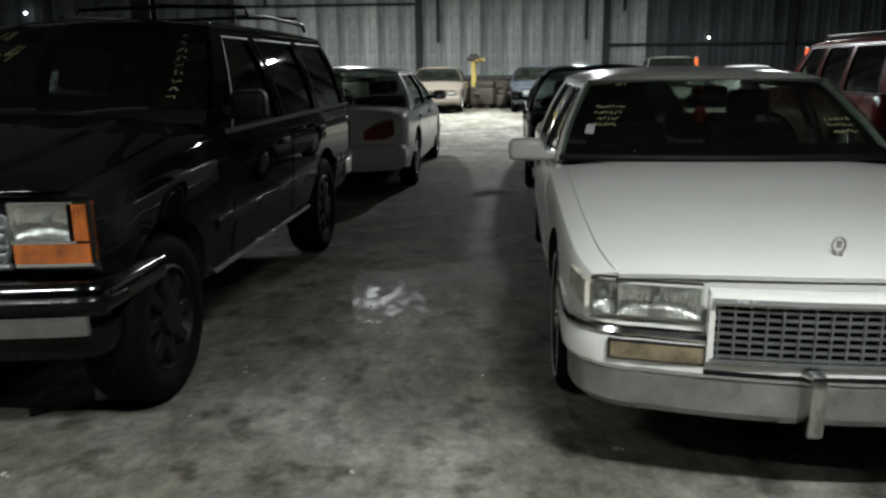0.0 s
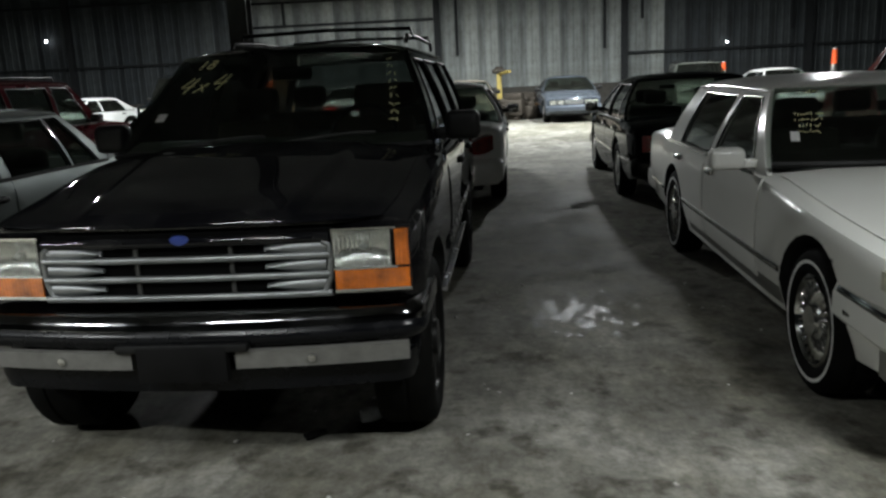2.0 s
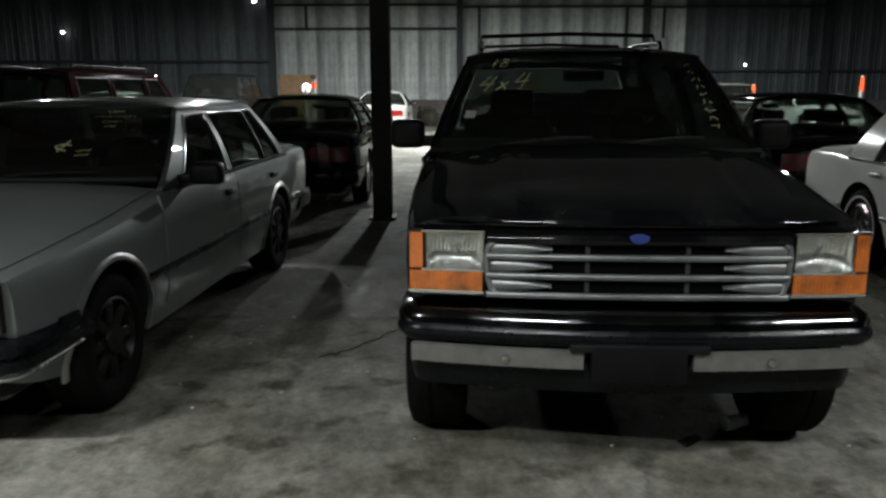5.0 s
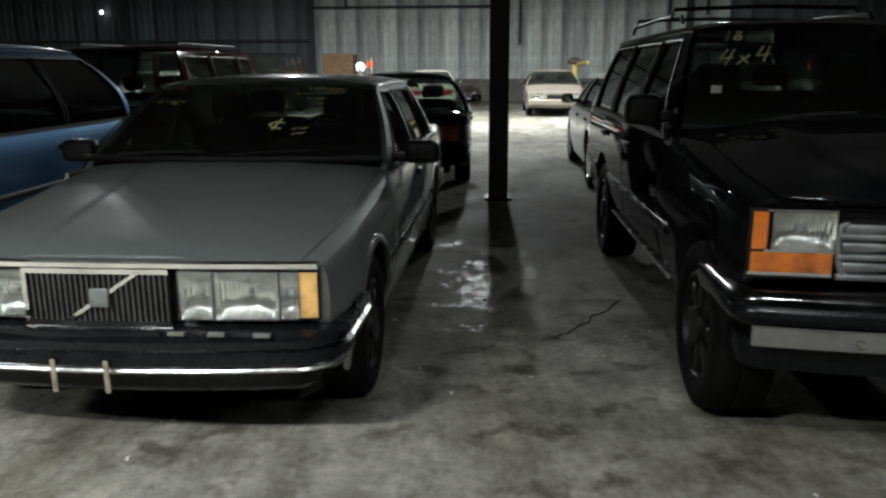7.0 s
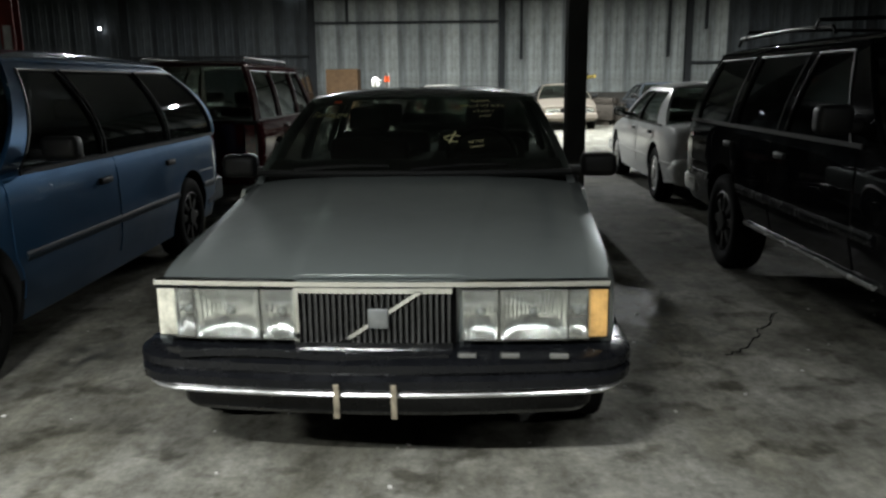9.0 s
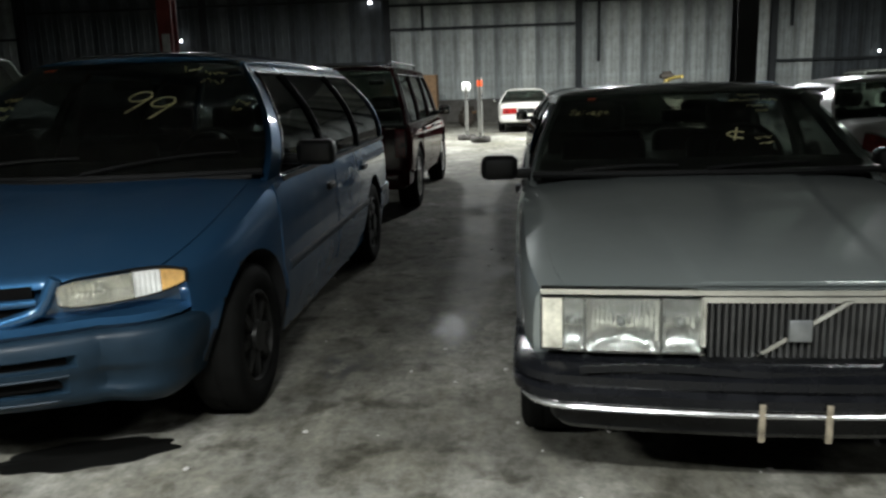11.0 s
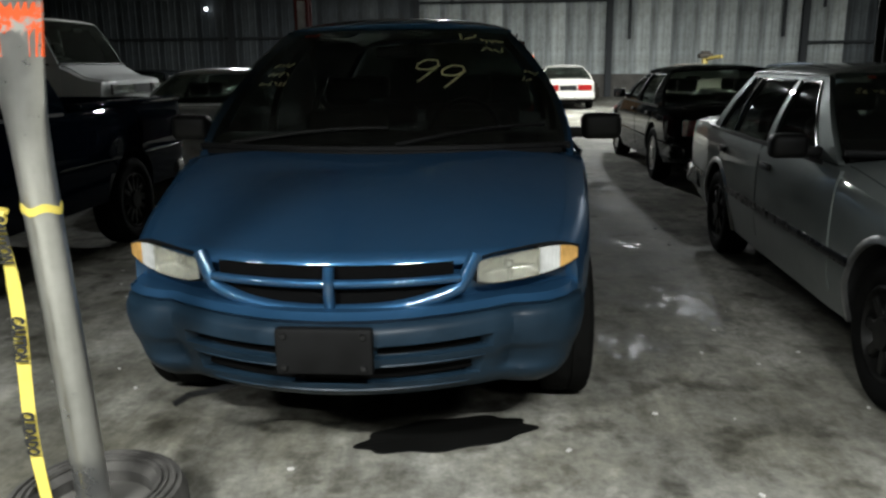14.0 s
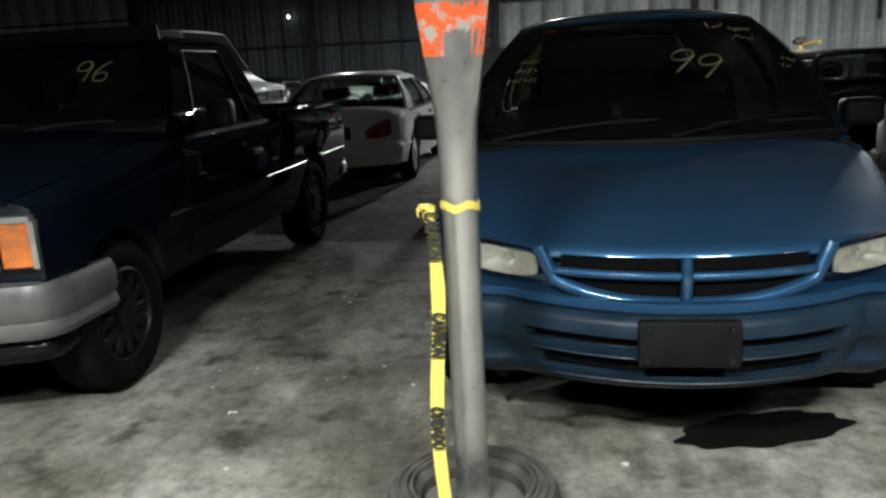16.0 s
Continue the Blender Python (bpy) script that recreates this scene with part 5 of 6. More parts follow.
def van_blue():
    """Rounded blue minivan with a cross-barred grille."""
    st = [(0.16, 0.80, 0.765, 0.725, 0.42), (0.20, 0.84, 0.79, 0.74, 0.40), (0.38, 0.88, 0.835, 0.77, 0.36), (0.65, 0.92, 0.90, 0.82, 0.26), (1.0, 0.945, 0.975, 0.895, 0.22), (1.32, 0.96, 1.035, 0.965, 0.22),
          (1.60, 0.965, 1.02, 0.985, 0.22), (4.7, 0.96, 1.02, 0.985, 0.25), (4.92, 0.93, 1.0, 0.96, 0.30), (4.98, 0.90, 0.98, 0.94, 0.35)]
    cabin = dict(a0=1.40, a1=2.06, b0=4.95, b1=4.50, belt=0.985, foot=1.03, roof=1.61, wb=0.895, wr=0.60, bow=0.22, crown=0.065, square=2.6, rbow=0.10, tumble=1.7, bulge=0.02, rear_e=2.4, dash=BLACK, mid=GLOSS_BLACK,
                 windows=[(1.60, 2.58, 2.17, 2.56), (2.64, 3.74, 2.62, 3.72), (3.79, 4.86, 3.77, 4.46)], seal=BLACK, rear_seat=3.2)
    c = Car("minivan", pose(-5.98, 2.86, 0, 0, 0, -0.5), "rounded blue minivan with hazy headlights and marker writing on its windscreen", "van", st, cabin, (1.02, 4.05), BLUE_PAINT,
            wheel=(0.33, 0.21, "dark"), arch=0.385, doors=((1.36, 2.58), (2.62, 3.72)), handle=(0.84, BLACK), bow=(0.34, 0.08), fade=1.3, hood=(0.22, 1.24), roll=0.06, side_glass=DARK_GLASS,
            pillar=BLUE_PAINT)
    dip = lambda x: 0.632 + 0.06 * (abs(x) / 0.42) ** 3
    # the opening's shade is put into this panel's black
    gr = c.p("grille", c.face(-0.40, 0.40, 0.61, 0.765, 0.012, 0.03, 13, 3, low=dip), [DEPTH_BLACK])
    c.p("grille_bar", tube([(x, c.nose(x) - 0.032, 0.711) for x in np.linspace(-0.42, 0.42, 21)], 0.015, 12), [BLUE_PAINT], under=gr)
    c.p("grille_upright", tube([(0, c.nose(0) - 0.030 - 0.012 * math.sin(math.pi * t), 0.625 + 0.145 * t) for t in np.linspace(0, 1, 9)], 0.019, 12), [BLUE_PAINT], under=gr)
    smile = [(-0.475, 0.785), (-0.46, 0.755), (-0.44, 0.71)] + [(x, dip(x) - 0.016) for x in np.linspace(-0.42, 0.42, 23)] + [(0.44, 0.71), (0.46, 0.755), (0.475, 0.785)]
    c.p("grille_lip", tube([(x, c.nose(x) - 0.022, z) for x, z in smile], 0.024, 14), [BLUE_PAINT], under=gr)
    for s in (1, -1):
        span = lambda x: min(1.0, max(0.0, (abs(x) - 0.485) / 0.35))
        lamp_top = lambda x: 0.768 + 0.016 * span(x) - 0.030 * span(x) ** 7 - 0.012 * (1 - span(x)) ** 14
        lamp_low = lambda x: 0.678 + 0.004 * span(x) + 0.036 * span(x) ** 5 + 0.014 * (1 - span(x)) ** 12
        c.lamp("headlight", s * 0.485, s * 0.69, 0.66, 0.76, 0.012, "clear", top=lamp_top, low=lamp_low, lens=CLOUDED_LENS)
        c.lamp("side_light", s * 0.692, s * 0.768, 0.66, 0.76, 0.024, "white", top=lamp_top, low=lamp_low, depth=0.10)
        c.lamp("turn_signal", s * 0.770, s * 0.835, 0.66, 0.76, 0.024, "pale", top=lamp_top, low=lamp_low, depth=0.10)
    # bumper skin with air slots sunk into it
    half, corner, bow = 0.83, 0.24, 0.23
    plan = [(half, 0.075 + bow + corner + 0.26), (half, 0.075 + bow + corner)]
    plan += [(half - corner + corner * math.cos(a), 0.075 + bow + corner - corner * math.sin(a)) for a in np.linspace(0.25, 1.4, 6)]
    plan = [(-x, y) for x, y in plan] + [(x, 0.075 + bow * (x / (half - corner)) ** 2) for x in np.linspace(corner - half, half - corner, 49)] + plan[::-1]
    plan = np.array(plan)
    way = np.gradient(plan, axis=0)
    way /= np.linalg.norm(way, axis=1, keepdims=True)
    rise = np.unique(np.r_[np.linspace(0.315, 0.60, 24), 0.385, 0.39, 0.44, 0.445, 0.48, 0.485, 0.52, 0.525].round(4))

    def skin(z):
        return float(smooth_curve((0.315, 0.34, 0.37, 0.42, 0.47, 0.53, 0.575, 0.60), (-0.075, -0.035, -0.012, 0.004, 0.028, 0.040, 0.030, -0.01), z))

    def sunk(x, z):
        edge = lambda v, a, b, k: min(1.0, max(0.0, min(v - a, b - v) / k + 0.5))
        return 0.05 * max(edge(abs(x), 0.15, 0.50, 0.02) * edge(z, 0.482, 0.522, 0.004), edge(abs(x), -1.0, 0.47, 0.02) * edge(z, 0.387, 0.442, 0.004), 0.3 * edge(abs(x), 0.56, 0.72, 0.05) * edge(z, 0.387, 0.46, 0.02))
    g = [[(q[0] + d[1] * (skin(z) - sunk(q[0], z)) - 0.12 * max(0, 0.40 - z) * q[0], q[1] - d[0] * (skin(z) - sunk(q[0], z)), z - 0.22 * max(0.0, 0.56 - z) * (q[0] / half) ** 2) for z in rise] for q, d in zip(plan, way)]
    c.p("front_bumper", sheet(g, 0.03), [BLUE_CLADDING], "scuffed faded blue plastic bumper")
    c.bumper(0.838, 0.055, 0.23, 0.26, slab(0.588, 0.632, 0.12, 0.02), BLUE_PAINT, name="bumper_lip", rc=0.24)
    base = lambda x: 0.075 + bow * (x / (half - corner)) ** 2 - 0.038
    # black strips inside the sunk slots: shade painted by colour
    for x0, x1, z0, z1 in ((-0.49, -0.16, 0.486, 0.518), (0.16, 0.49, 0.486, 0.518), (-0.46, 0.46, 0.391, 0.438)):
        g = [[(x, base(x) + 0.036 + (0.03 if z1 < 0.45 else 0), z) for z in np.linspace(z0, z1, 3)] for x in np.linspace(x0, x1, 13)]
        c.p("air_slot", sheet(g, 0.004), [DEPTH_BLACK])
    pl = c.p("plate_holder", rbox(-0.16, 0.155, base(0) - 0.02, base(0) + 0.02, 0.44, 0.595, 0.012), [PLATE_BLACK], "black plate holder with no plate")
    for x in (-0.13, 0.125):
        for z in (0.465, 0.57):
            c.p("plate_bolt", moved(lathe([(0.012, 0), (0.009, -0.008), (0, -0.009)], 8, "y"), Matrix.Translation((x, base(0) - 0.02, z))), [BLACK], under=pl)
    c.bumper(0.94, 0.04, 0.08, 0.4, slab(0.36, 0.58, 0.14), BLUE_CLADDING, rear=True, name="rear_bumper")
    c.moulding("side_moulding", 1.45, 4.7, 0.56, 0.05, BLUE_CLADDING, 0.014)
    c.mirror(1.74, 1.095, 0.20, 0.13, BLACK, 0.03)
    c.wipers(((-0.8, 0.05), (0.1, 0.86)), 0.13)
    g = [[c.ws(u, -0.05 + 0.05 * t, 0.004 + 0.012 * t) for t in (0, 0.5, 1)] for u in np.linspace(-0.95, 0.95, 15)]
    c.p("cowl_panel", sheet(g, 0.01), [BLACK])
    c.scrawl("99", 0.24, 0.50, 0.19, 0.0085, -20, 0.38)
    c.bars(0.62, 0.90, (0.10,), 0.06, 0)
    c.bars(0.77, 0.86, (0.10, 0.12), 0.045, -8)
    c.bars(0.90, 0.58, (0.06, 0.05), 0.04, -30)
    c.bars(-0.70, 0.66, (0.10, 0.10, 0.14), 0.045, 0)
    c.bars(-0.70, 0.93, (0.07,), 0.035, 0, RED_CHALK)
    strip = [(-0.60, 0.22, 0.235), (-0.55, 0.24, 0.262), (-0.48, 0.26, 0.27), (-0.40, 0.28, 0.285), (-0.30, 0.30, 0.32)]
    c.p("hanging_valance", tube(strip, 0.012, 6), [BLACK], "loose black valance strip hanging under the bumper")
    for s in (1, -1):
        c.lamp("tail_light", s * 0.78, s * 0.90, 0.65, 0.92, 0.01, "red", rear=True)
    return c


def pickup_dark():
    """Dark blue-green single-cab pickup."""
    st = [(0.12, 0.80, 0.975, 0.935, 0.50), (0.16, 0.83, 1.005, 0.95, 0.46), (0.5, 0.855, 1.06, 0.985, 0.42), (1.30, 0.862, 1.18, 1.09, 0.40), (1.46, 0.862, 1.13, 1.10, 0.40),
          (2.94, 0.862, 1.12, 1.10, 0.40), (3.0, 0.862, 1.13, 1.11, 0.40), (4.75, 0.86, 1.15, 1.13, 0.42), (4.82, 0.85, 1.14, 1.12, 0.45)]
    cabin = dict(a0=1.42, a1=1.92, b0=2.90, b1=2.74, belt=1.10, foot=1.15, roof=1.655, wb=0.815, wr=0.62, bow=0.07, crown=0.03, rbow=0.02, dash=GREY_PLASTIC,
                 windows=[(1.70, 2.56, 2.06, 2.52)], seal=BLACK)
    c = Car("pickup_truck", pose(-9.22, 2.98, 0, 0, 0, 0), "dark blue-green pickup truck with a long open bed", "pickup", st, cabin, (0.76, 3.76), TEAL_PAINT,
            wheel=(0.35, 0.215, "steel"), arch=0.41, doors=((1.46, 2.64),), handle=(0.92, BLACK), bow=(0.10, 0.02), fade=0.5, hood=(0.15, 1.36), seats=SEAT_TAN,
            rear_cut=(-0.70, 0.70, 3.06, 4.74, 0.60, 1.4), door_low=0.46, side_glass=DARK_GLASS, roll=0.04)
    c.p("grille", c.face(-0.50, 0.50, 0.72, 0.90, 0.012, 0.03, 11, 3), [BLACK])
    c.p("grille_bar", c.face(-0.50, 0.50, 0.80, 0.83, 0.04, 0.03, 11, 3), [SILVER_PLASTIC])
    for s in (1, -1):
        c.lamp("headlight", s * 0.52, s * 0.70, 0.72, 0.90, 0.015)
        c.lamp("turn_signal", s * 0.705, s * 0.815, 0.725, 0.90, 0.012, "amber", depth=0.16)
        c.p("lamp_bezel", c.face(*sorted((s * 0.51, s * 0.83)), 0.902, 0.925, 0.03, 0.06, 9, 2), [ALLOY])
        c.p("lamp_bezel", c.face(*sorted((s * 0.815, s * 0.836)), 0.715, 0.905, 0.02, 0.10, 2, 3), [ALLOY])
    c.bumper(0.865, 0.03, 0.14, 0.34, [(-0.12, 0.42), (0, 0.43), (0.012, 0.46), (0.0, 0.50), (0.014, 0.53), (0.014, 0.61), (-0.005, 0.65), (-0.12, 0.66)], plain("dull_silver_paint", (0.11, 0.11, 0.105), 0.4, 0.3, scale=6), name="front_bumper", label="dull silver-grey bumper", rc=0.14)
    c.bumper(0.82, 0.06, 0.14, 0.25, slab(0.32, 0.415, 0.1), BUMPER_BLACK, name="front_valance", rc=0.14)
    c.bumper(0.85, 0.05, 0.02, 0.1, slab(0.45, 0.58, 0.1), CHROME, rear=True, name="rear_bumper")
    c.mirror(1.78, 1.21, 0.15, 0.16, BLACK, 0.05)
    c.wipers(lift=0.08, mat=WIPER)
    for s in (1, -1):
        c.p("bed_rail", rbox(*sorted((s * 0.715, s * 0.862)), 3.02, 4.80, 1.115, 1.155, 0.012), [TEAL_PAINT])
        c.lamp("tail_light", s * 0.72, s * 0.84, 0.68, 0.98, 0.01, "red", rear=True)
    c.moulding("side_moulding", 1.25, 4.7, 0.72, 0.02, DIM_CHROME, 0.006)
    c.scrawl("96", 0.40, 0.55, 0.17, 0.0085, -4, 0.12)
    c.put_mark(*rbox(-0.10, 0.10, -0.08, 0.08, -0.001, 0.001, 0.0005, 1), -0.62, 0.35, PAPER, name="paper_sticker")
    # sun visor strip over the cab
    g = [[c.ws(u, 0.97 + 0.1 * t, 0.03 + 0.05 * t) for t in (0, 0.5, 1)] for u in np.linspace(-0.97, 0.97, 11)]
    c.p("sun_visor", sheet(g, 0.012), [BLACK])
    return c


suv_black()
sedan_grey()
sedan_white()
van_blue()
pickup_dark()

# ---- second and third rows ----


def plain_car(name, m, label, category, coat, long=4.75, half=0.88, deck=0.95, belt=0.90, roof=1.36, nose=0.74, kind="saloon", wheelbase=2.72, wheel=(0.32, 0.2, "alloy"), lamps="bar",
              trim=None, bumper=None, seats=SEAT_GREY, mirror=None):
    over = (long - wheelbase) * 0.46
    w = half
    soft = lamps == "oval"
    if kind == "saloon":
        st = [(0.08, w * 0.84, nose - 0.04, nose - 0.08, 0.34), (0.14, w * 0.90, nose, nose - 0.05, 0.28), (0.6, w * 0.97, nose + 0.07, nose + 0.01, 0.24), (long * 0.31, w, belt + 0.03, belt - 0.03, 0.22),
              (long * 0.35, w, belt, belt - 0.02, 0.22), (long * 0.80, w, belt + 0.01, belt - 0.01, 0.23), (long * 0.85, w * 0.99, deck, belt - 0.01, 0.26), (long - 0.36, w * 0.965, deck - 0.005, belt - 0.03, 0.29), (long - 0.20, w * 0.93, deck - 0.025, belt - 0.055, 0.32),
              (long - 0.12, w * 0.895, deck - 0.06, belt - 0.09, 0.35), (long - 0.08, w * 0.85, deck - 0.12, belt - 0.16, 0.40)]
        cab = dict(a0=long * 0.315, a1=long * 0.45, b0=long * 0.835, b1=long * 0.71, belt=belt - 0.01, roof=roof - 0.03, wb=w - 0.05, wr=w - 0.27, bow=0.10, rbow=0.12 if soft else 0.08, tumble=1.45, crown=0.05, square=2.6 if soft else 3.2, rear_e=1.3 if soft else 1.0,
                   windows=[(long * 0.36, long * 0.53, long * 0.468, long * 0.525), (long * 0.545, long * 0.74, long * 0.54, long * 0.69)], mid=GLOSS_BLACK if soft else coat)
        trunk = (long * 0.855, long - 0.24)
    else:
        st = [(0.08, w * 0.92, nose - 0.03, nose - 0.06, 0.42), (0.14, w * 0.96, nose, nose - 0.04, 0.38), (0.5, w * 0.985, nose + 0.04, nose - 0.02, 0.36), (1.25, w, belt + 0.06, belt - 0.02, 0.34),
              (1.42, w, belt + 0.01, belt - 0.01, 0.34), (long - 0.3, w, belt + 0.01, belt - 0.01, 0.36), (long - 0.12, w * 0.98, belt, belt - 0.03, 0.38), (long - 0.06, w * 0.95, belt - 0.02, belt - 0.05, 0.42)]
        cab = dict(a0=1.32, a1=1.86, b0=long - 0.10, b1=long - 0.30, belt=belt, roof=roof - 0.03, wb=w - 0.035, wr=w - 0.19, bow=0.07, rbow=0.03, rear_seat=long - 1.5,
                   windows=[(1.62, 2.42, 1.98, 2.38), (2.54, long - 1.30, 2.50, long - 1.32), (long - 1.18, long - 0.28, long - 1.2, long - 0.44)])
        trunk = None
    if kind == "van":
        st = [(0.08, w * 0.92, nose - 0.03, nose - 0.06, 0.42), (0.14, w * 0.96, nose, nose - 0.04, 0.38), (0.40, w * 0.985, nose + 0.05, nose - 0.01, 0.36), (0.80, w, belt + 0.03, belt - 0.02, 0.34), (0.9, w, belt + 0.01, belt - 0.01, 0.34), *st[-3:]]
        cab.update(a0=0.74, a1=1.02, windows=[(0.92, 1.62, 1.16, 1.60), (1.80, 2.42, 1.78, 2.40), (2.62, long - 0.28, 2.60, long - 0.4)])
    a = cab["windows"]
    c = Car(name, m, label, category, st, cab, (over, over + wheelbase), coat, wheel=wheel, arch=wheel[0] + 0.055, doors=((a[0][0] - 0.2, a[0][1] + 0.05), (a[0][1] + 0.08, min(a[1][1] + 0.02, over + wheelbase - 0.02))),
            handle=(belt - 0.11, trim or BLACK), bow=(0.20, 0.22) if soft else (0.10, 0.10), fade=0.9 if soft else 0.5, trunk=trunk, seats=seats)
    bm = bumper or coat
    c.bumper(w * 0.96, 0.0, 0.10, 0.35, slab(0.32, 0.52, 0.16, 0.04), bm, name="front_bumper", rc=0.14)
    if soft:
        c.bumper(w * 0.95, -0.005, 0.19, 0.30, [(-0.20, 0.30), (-0.05, 0.28), (-0.01, 0.33), (0.012, 0.42), (0.012, 0.50), (-0.012, 0.55), (-0.06, 0.575), (-0.20, 0.58)], bm, rear=True, name="rear_bumper", rc=0.20)
    else:
        c.bumper(w * 0.96, 0.0, 0.09, 0.35, slab(0.32, 0.54, 0.16, 0.04), bm, rear=True, name="rear_bumper", rc=0.14)
    c.p("grille", c.face(-0.26, 0.26, nose - 0.19, nose - 0.07, 0.012, 0.03), [SILVER_PLASTIC if trim else BLACK])
    for s in (1, -1):
        c.lamp("headlight", s * 0.30, s * w * 0.80, nose - 0.19, nose - 0.075, 0.012)
        if lamps == "bar":
            c.lamp("tail_light", s * 0.30, s * w * 0.84, belt - 0.30, belt - 0.13, 0.012, "red", rear=True)
        elif lamps == "oval":
            hi = lambda x: belt - 0.10 - 0.13 * max(0.0, (0.72 - abs(x)) / 0.30) ** 1.6
            lo = lambda x: belt - 0.30 + 0.05 * max(0.0, (abs(x) - 0.60) / 0.15) ** 2
            c.lamp("tail_light", s * 0.44, s * w * 0.835, belt - 0.3, belt - 0.1, 0.016, "red", rear=True, top=hi, low=lo, lean=-0.25, depth=0.10)
        else:
            c.lamp("tail_light", s * w * 0.80, s * w * 0.92, belt - 0.36, belt - 0.05, 0.012, "red", rear=True)
    c.p("plate_recess", c.face(-0.26, 0.26, belt - 0.30, belt - 0.15, 0.006, 0.02, rear=True), [BLACK])
    c.p("plate_holder", c.face(-0.15, 0.15, 0.40, 0.50, 0.10, 0.02, rear=True), [PLATE_BLACK if kind != "saloon" else PAPER])
    c.moulding("side_moulding", 0.4, long - 0.3, 0.50, 0.04, trim or bm, 0.012)
    c.mirror(cab["a0"] + 0.32, belt + 0.08, 0.17, 0.13, mirror or BLACK, 0.04)
    if kind == "wagon":
        for s in (1, -1):
            x = s * (w - 0.27)
            c.p("rack_rail", tube([(x, 2.1, roof - 0.01), (x, 2.14, roof + 0.03), (x, long - 0.6, roof + 0.03), (x, long - 0.55, roof - 0.01)], 0.013), [BLACK])
    return c


TAURUS_WHITE = paint("plain_white_paint", (0.70, 0.71, 0.70), 0.0, 0.3, 0.08)
NAVY_PAINT = paint("black_saloon_paint", (0.006, 0.007, 0.008), 0.0, 0.22, 0.02, coat=0.5, haze=0.015)
MAROON_PAINT = paint("maroon_paint", (0.035, 0.005, 0.007), 0.0, 0.3, 0.02, coat=0.5, haze=0.03)
RED_PAINT = paint("faded_red_paint", (0.10, 0.012, 0.010), 0.0, 0.35, 0.04)
GOLD_PAINT = paint("pale_gold_paint", (0.20, 0.175, 0.145), 0.3, 0.35, 0.15)
OFF_WHITE = paint("dusty_off_white_paint", (0.36, 0.35, 0.32), 0.0, 0.35, 0.2)
SLATE_PAINT = paint("slate_blue_paint", (0.055, 0.065, 0.08), 0.3, 0.35, 0.1)
SAGE_PAINT = paint("grey_green_paint", (0.17, 0.18, 0.16), 0.3, 0.4, 0.2)


def facing_away(x, y, length, turn=0.0):
    """A pose for a car whose tail is at (x, y) and whose nose points away from the front aisle."""
    return pose(x, y, 0, 0, 0, 180 + turn) @ Matrix.Translation((0, -length, 0))


plain_car("white_family_saloon", facing_away(0.50, 8.6, 4.95, -2.3), "white rounded saloon with oval red tail lights", "car", TAURUS_WHITE, long=4.95, half=0.90, deck=0.96, belt=0.92, roof=1.39, lamps="oval", mirror=BLACK)
plain_car("black_saloon", facing_away(3.55, 8.3, 4.9, -2.6), "shiny black saloon with chrome side trim", "car", NAVY_PAINT, long=4.9, half=0.89, deck=0.95, belt=0.90, roof=1.38, trim=CHROME)
plain_car("dark_saloon", facing_away(-2.62, 9.2, 4.8, 0.5), "dark dusty saloon with broad red tail lights", "car", NAVY_PAINT, long=4.8, half=0.88, deck=0.97, belt=0.91, roof=1.36, lamps="bar")
plain_car("maroon_off_roader", facing_away(-5.80, 9.05, 4.75, -1.5), "maroon four-door off-roader with roof rails", "car", MAROON_PAINT, long=4.75, half=0.87, belt=1.03, roof=1.70, nose=0.98, kind="wagon",
          wheelbase=2.95, wheel=(0.37, 0.24, "alloy"), lamps="side")
plain_car("white_coupe_saloon", facing_away(-9.05, 9.5, 4.7, 0), "white saloon with wedge-shaped red tail lights", "car", TAURUS_WHITE, long=4.7, half=0.88, deck=0.97, belt=0.91, roof=1.38, lamps="oval")
plain_car("red_off_roader", facing_away(7.25, 8.6, 4.5, -2), "faded red boxy off-roader with dark windows", "car", RED_PAINT, long=4.5, half=0.88, belt=1.05, roof=1.68, nose=1.0, kind="wagon", wheelbase=2.6, wheel=(0.36, 0.23, "alloy"), lamps="side")
plain_car("gold_saloon", pose(0.75, 23.6, 0, 0, 0, -2), "dusty pale gold saloon beside the far wall", "car", GOLD_PAINT, nose=0.72)
plain_car("slate_saloon", pose(3.98, 23.6, 0, 0, 0, -1), "slate blue saloon with pale headlights", "car", SLATE_PAINT, nose=0.74, trim=CHROME)
plain_car("pale_saloon", facing_away(-3.1, 25.4, 4.7, 0), "pale saloon with a broad red lamp bar", "car", OFF_WHITE, lamps="bar")
plain_car("grey_estate", pose(8.2, 25.0, 0, 0, 0, -8), "grey-green estate car by the far wall", "car", SAGE_PAINT, kind="wagon", long=4.6, belt=0.98, roof=1.62, nose=0.92, lamps="side", seats=SEAT_TAN)
plain_car("white_van", pose(-10.22, 11.3, 0, 0, 0, 91), "tall white van with a short bonnet, parked crosswise", "van", TAURUS_WHITE, long=5.2, half=0.97, belt=1.46, roof=2.08, nose=1.27, kind="van",
          wheelbase=3.2, wheel=(0.37, 0.24, "alloy"), lamps="side")
plain_car("black_off_roader", pose(-8.6, 24.2, 0, 0, 0, 0), "black off-roader by the far wall", "car", NAVY_PAINT, long=4.8, half=0.95, belt=1.15, roof=1.95, nose=1.05, kind="wagon", wheelbase=2.9,
          wheel=(0.38, 0.24, "dark"), lamps="side")
plain_car("white_hatch", pose(11.0, 24.0, 0, 0, 0, 6), "small white car at the far side of the hall", "car", TAURUS_WHITE, long=4.2, half=0.82, roof=1.30, wheelbase=2.5)
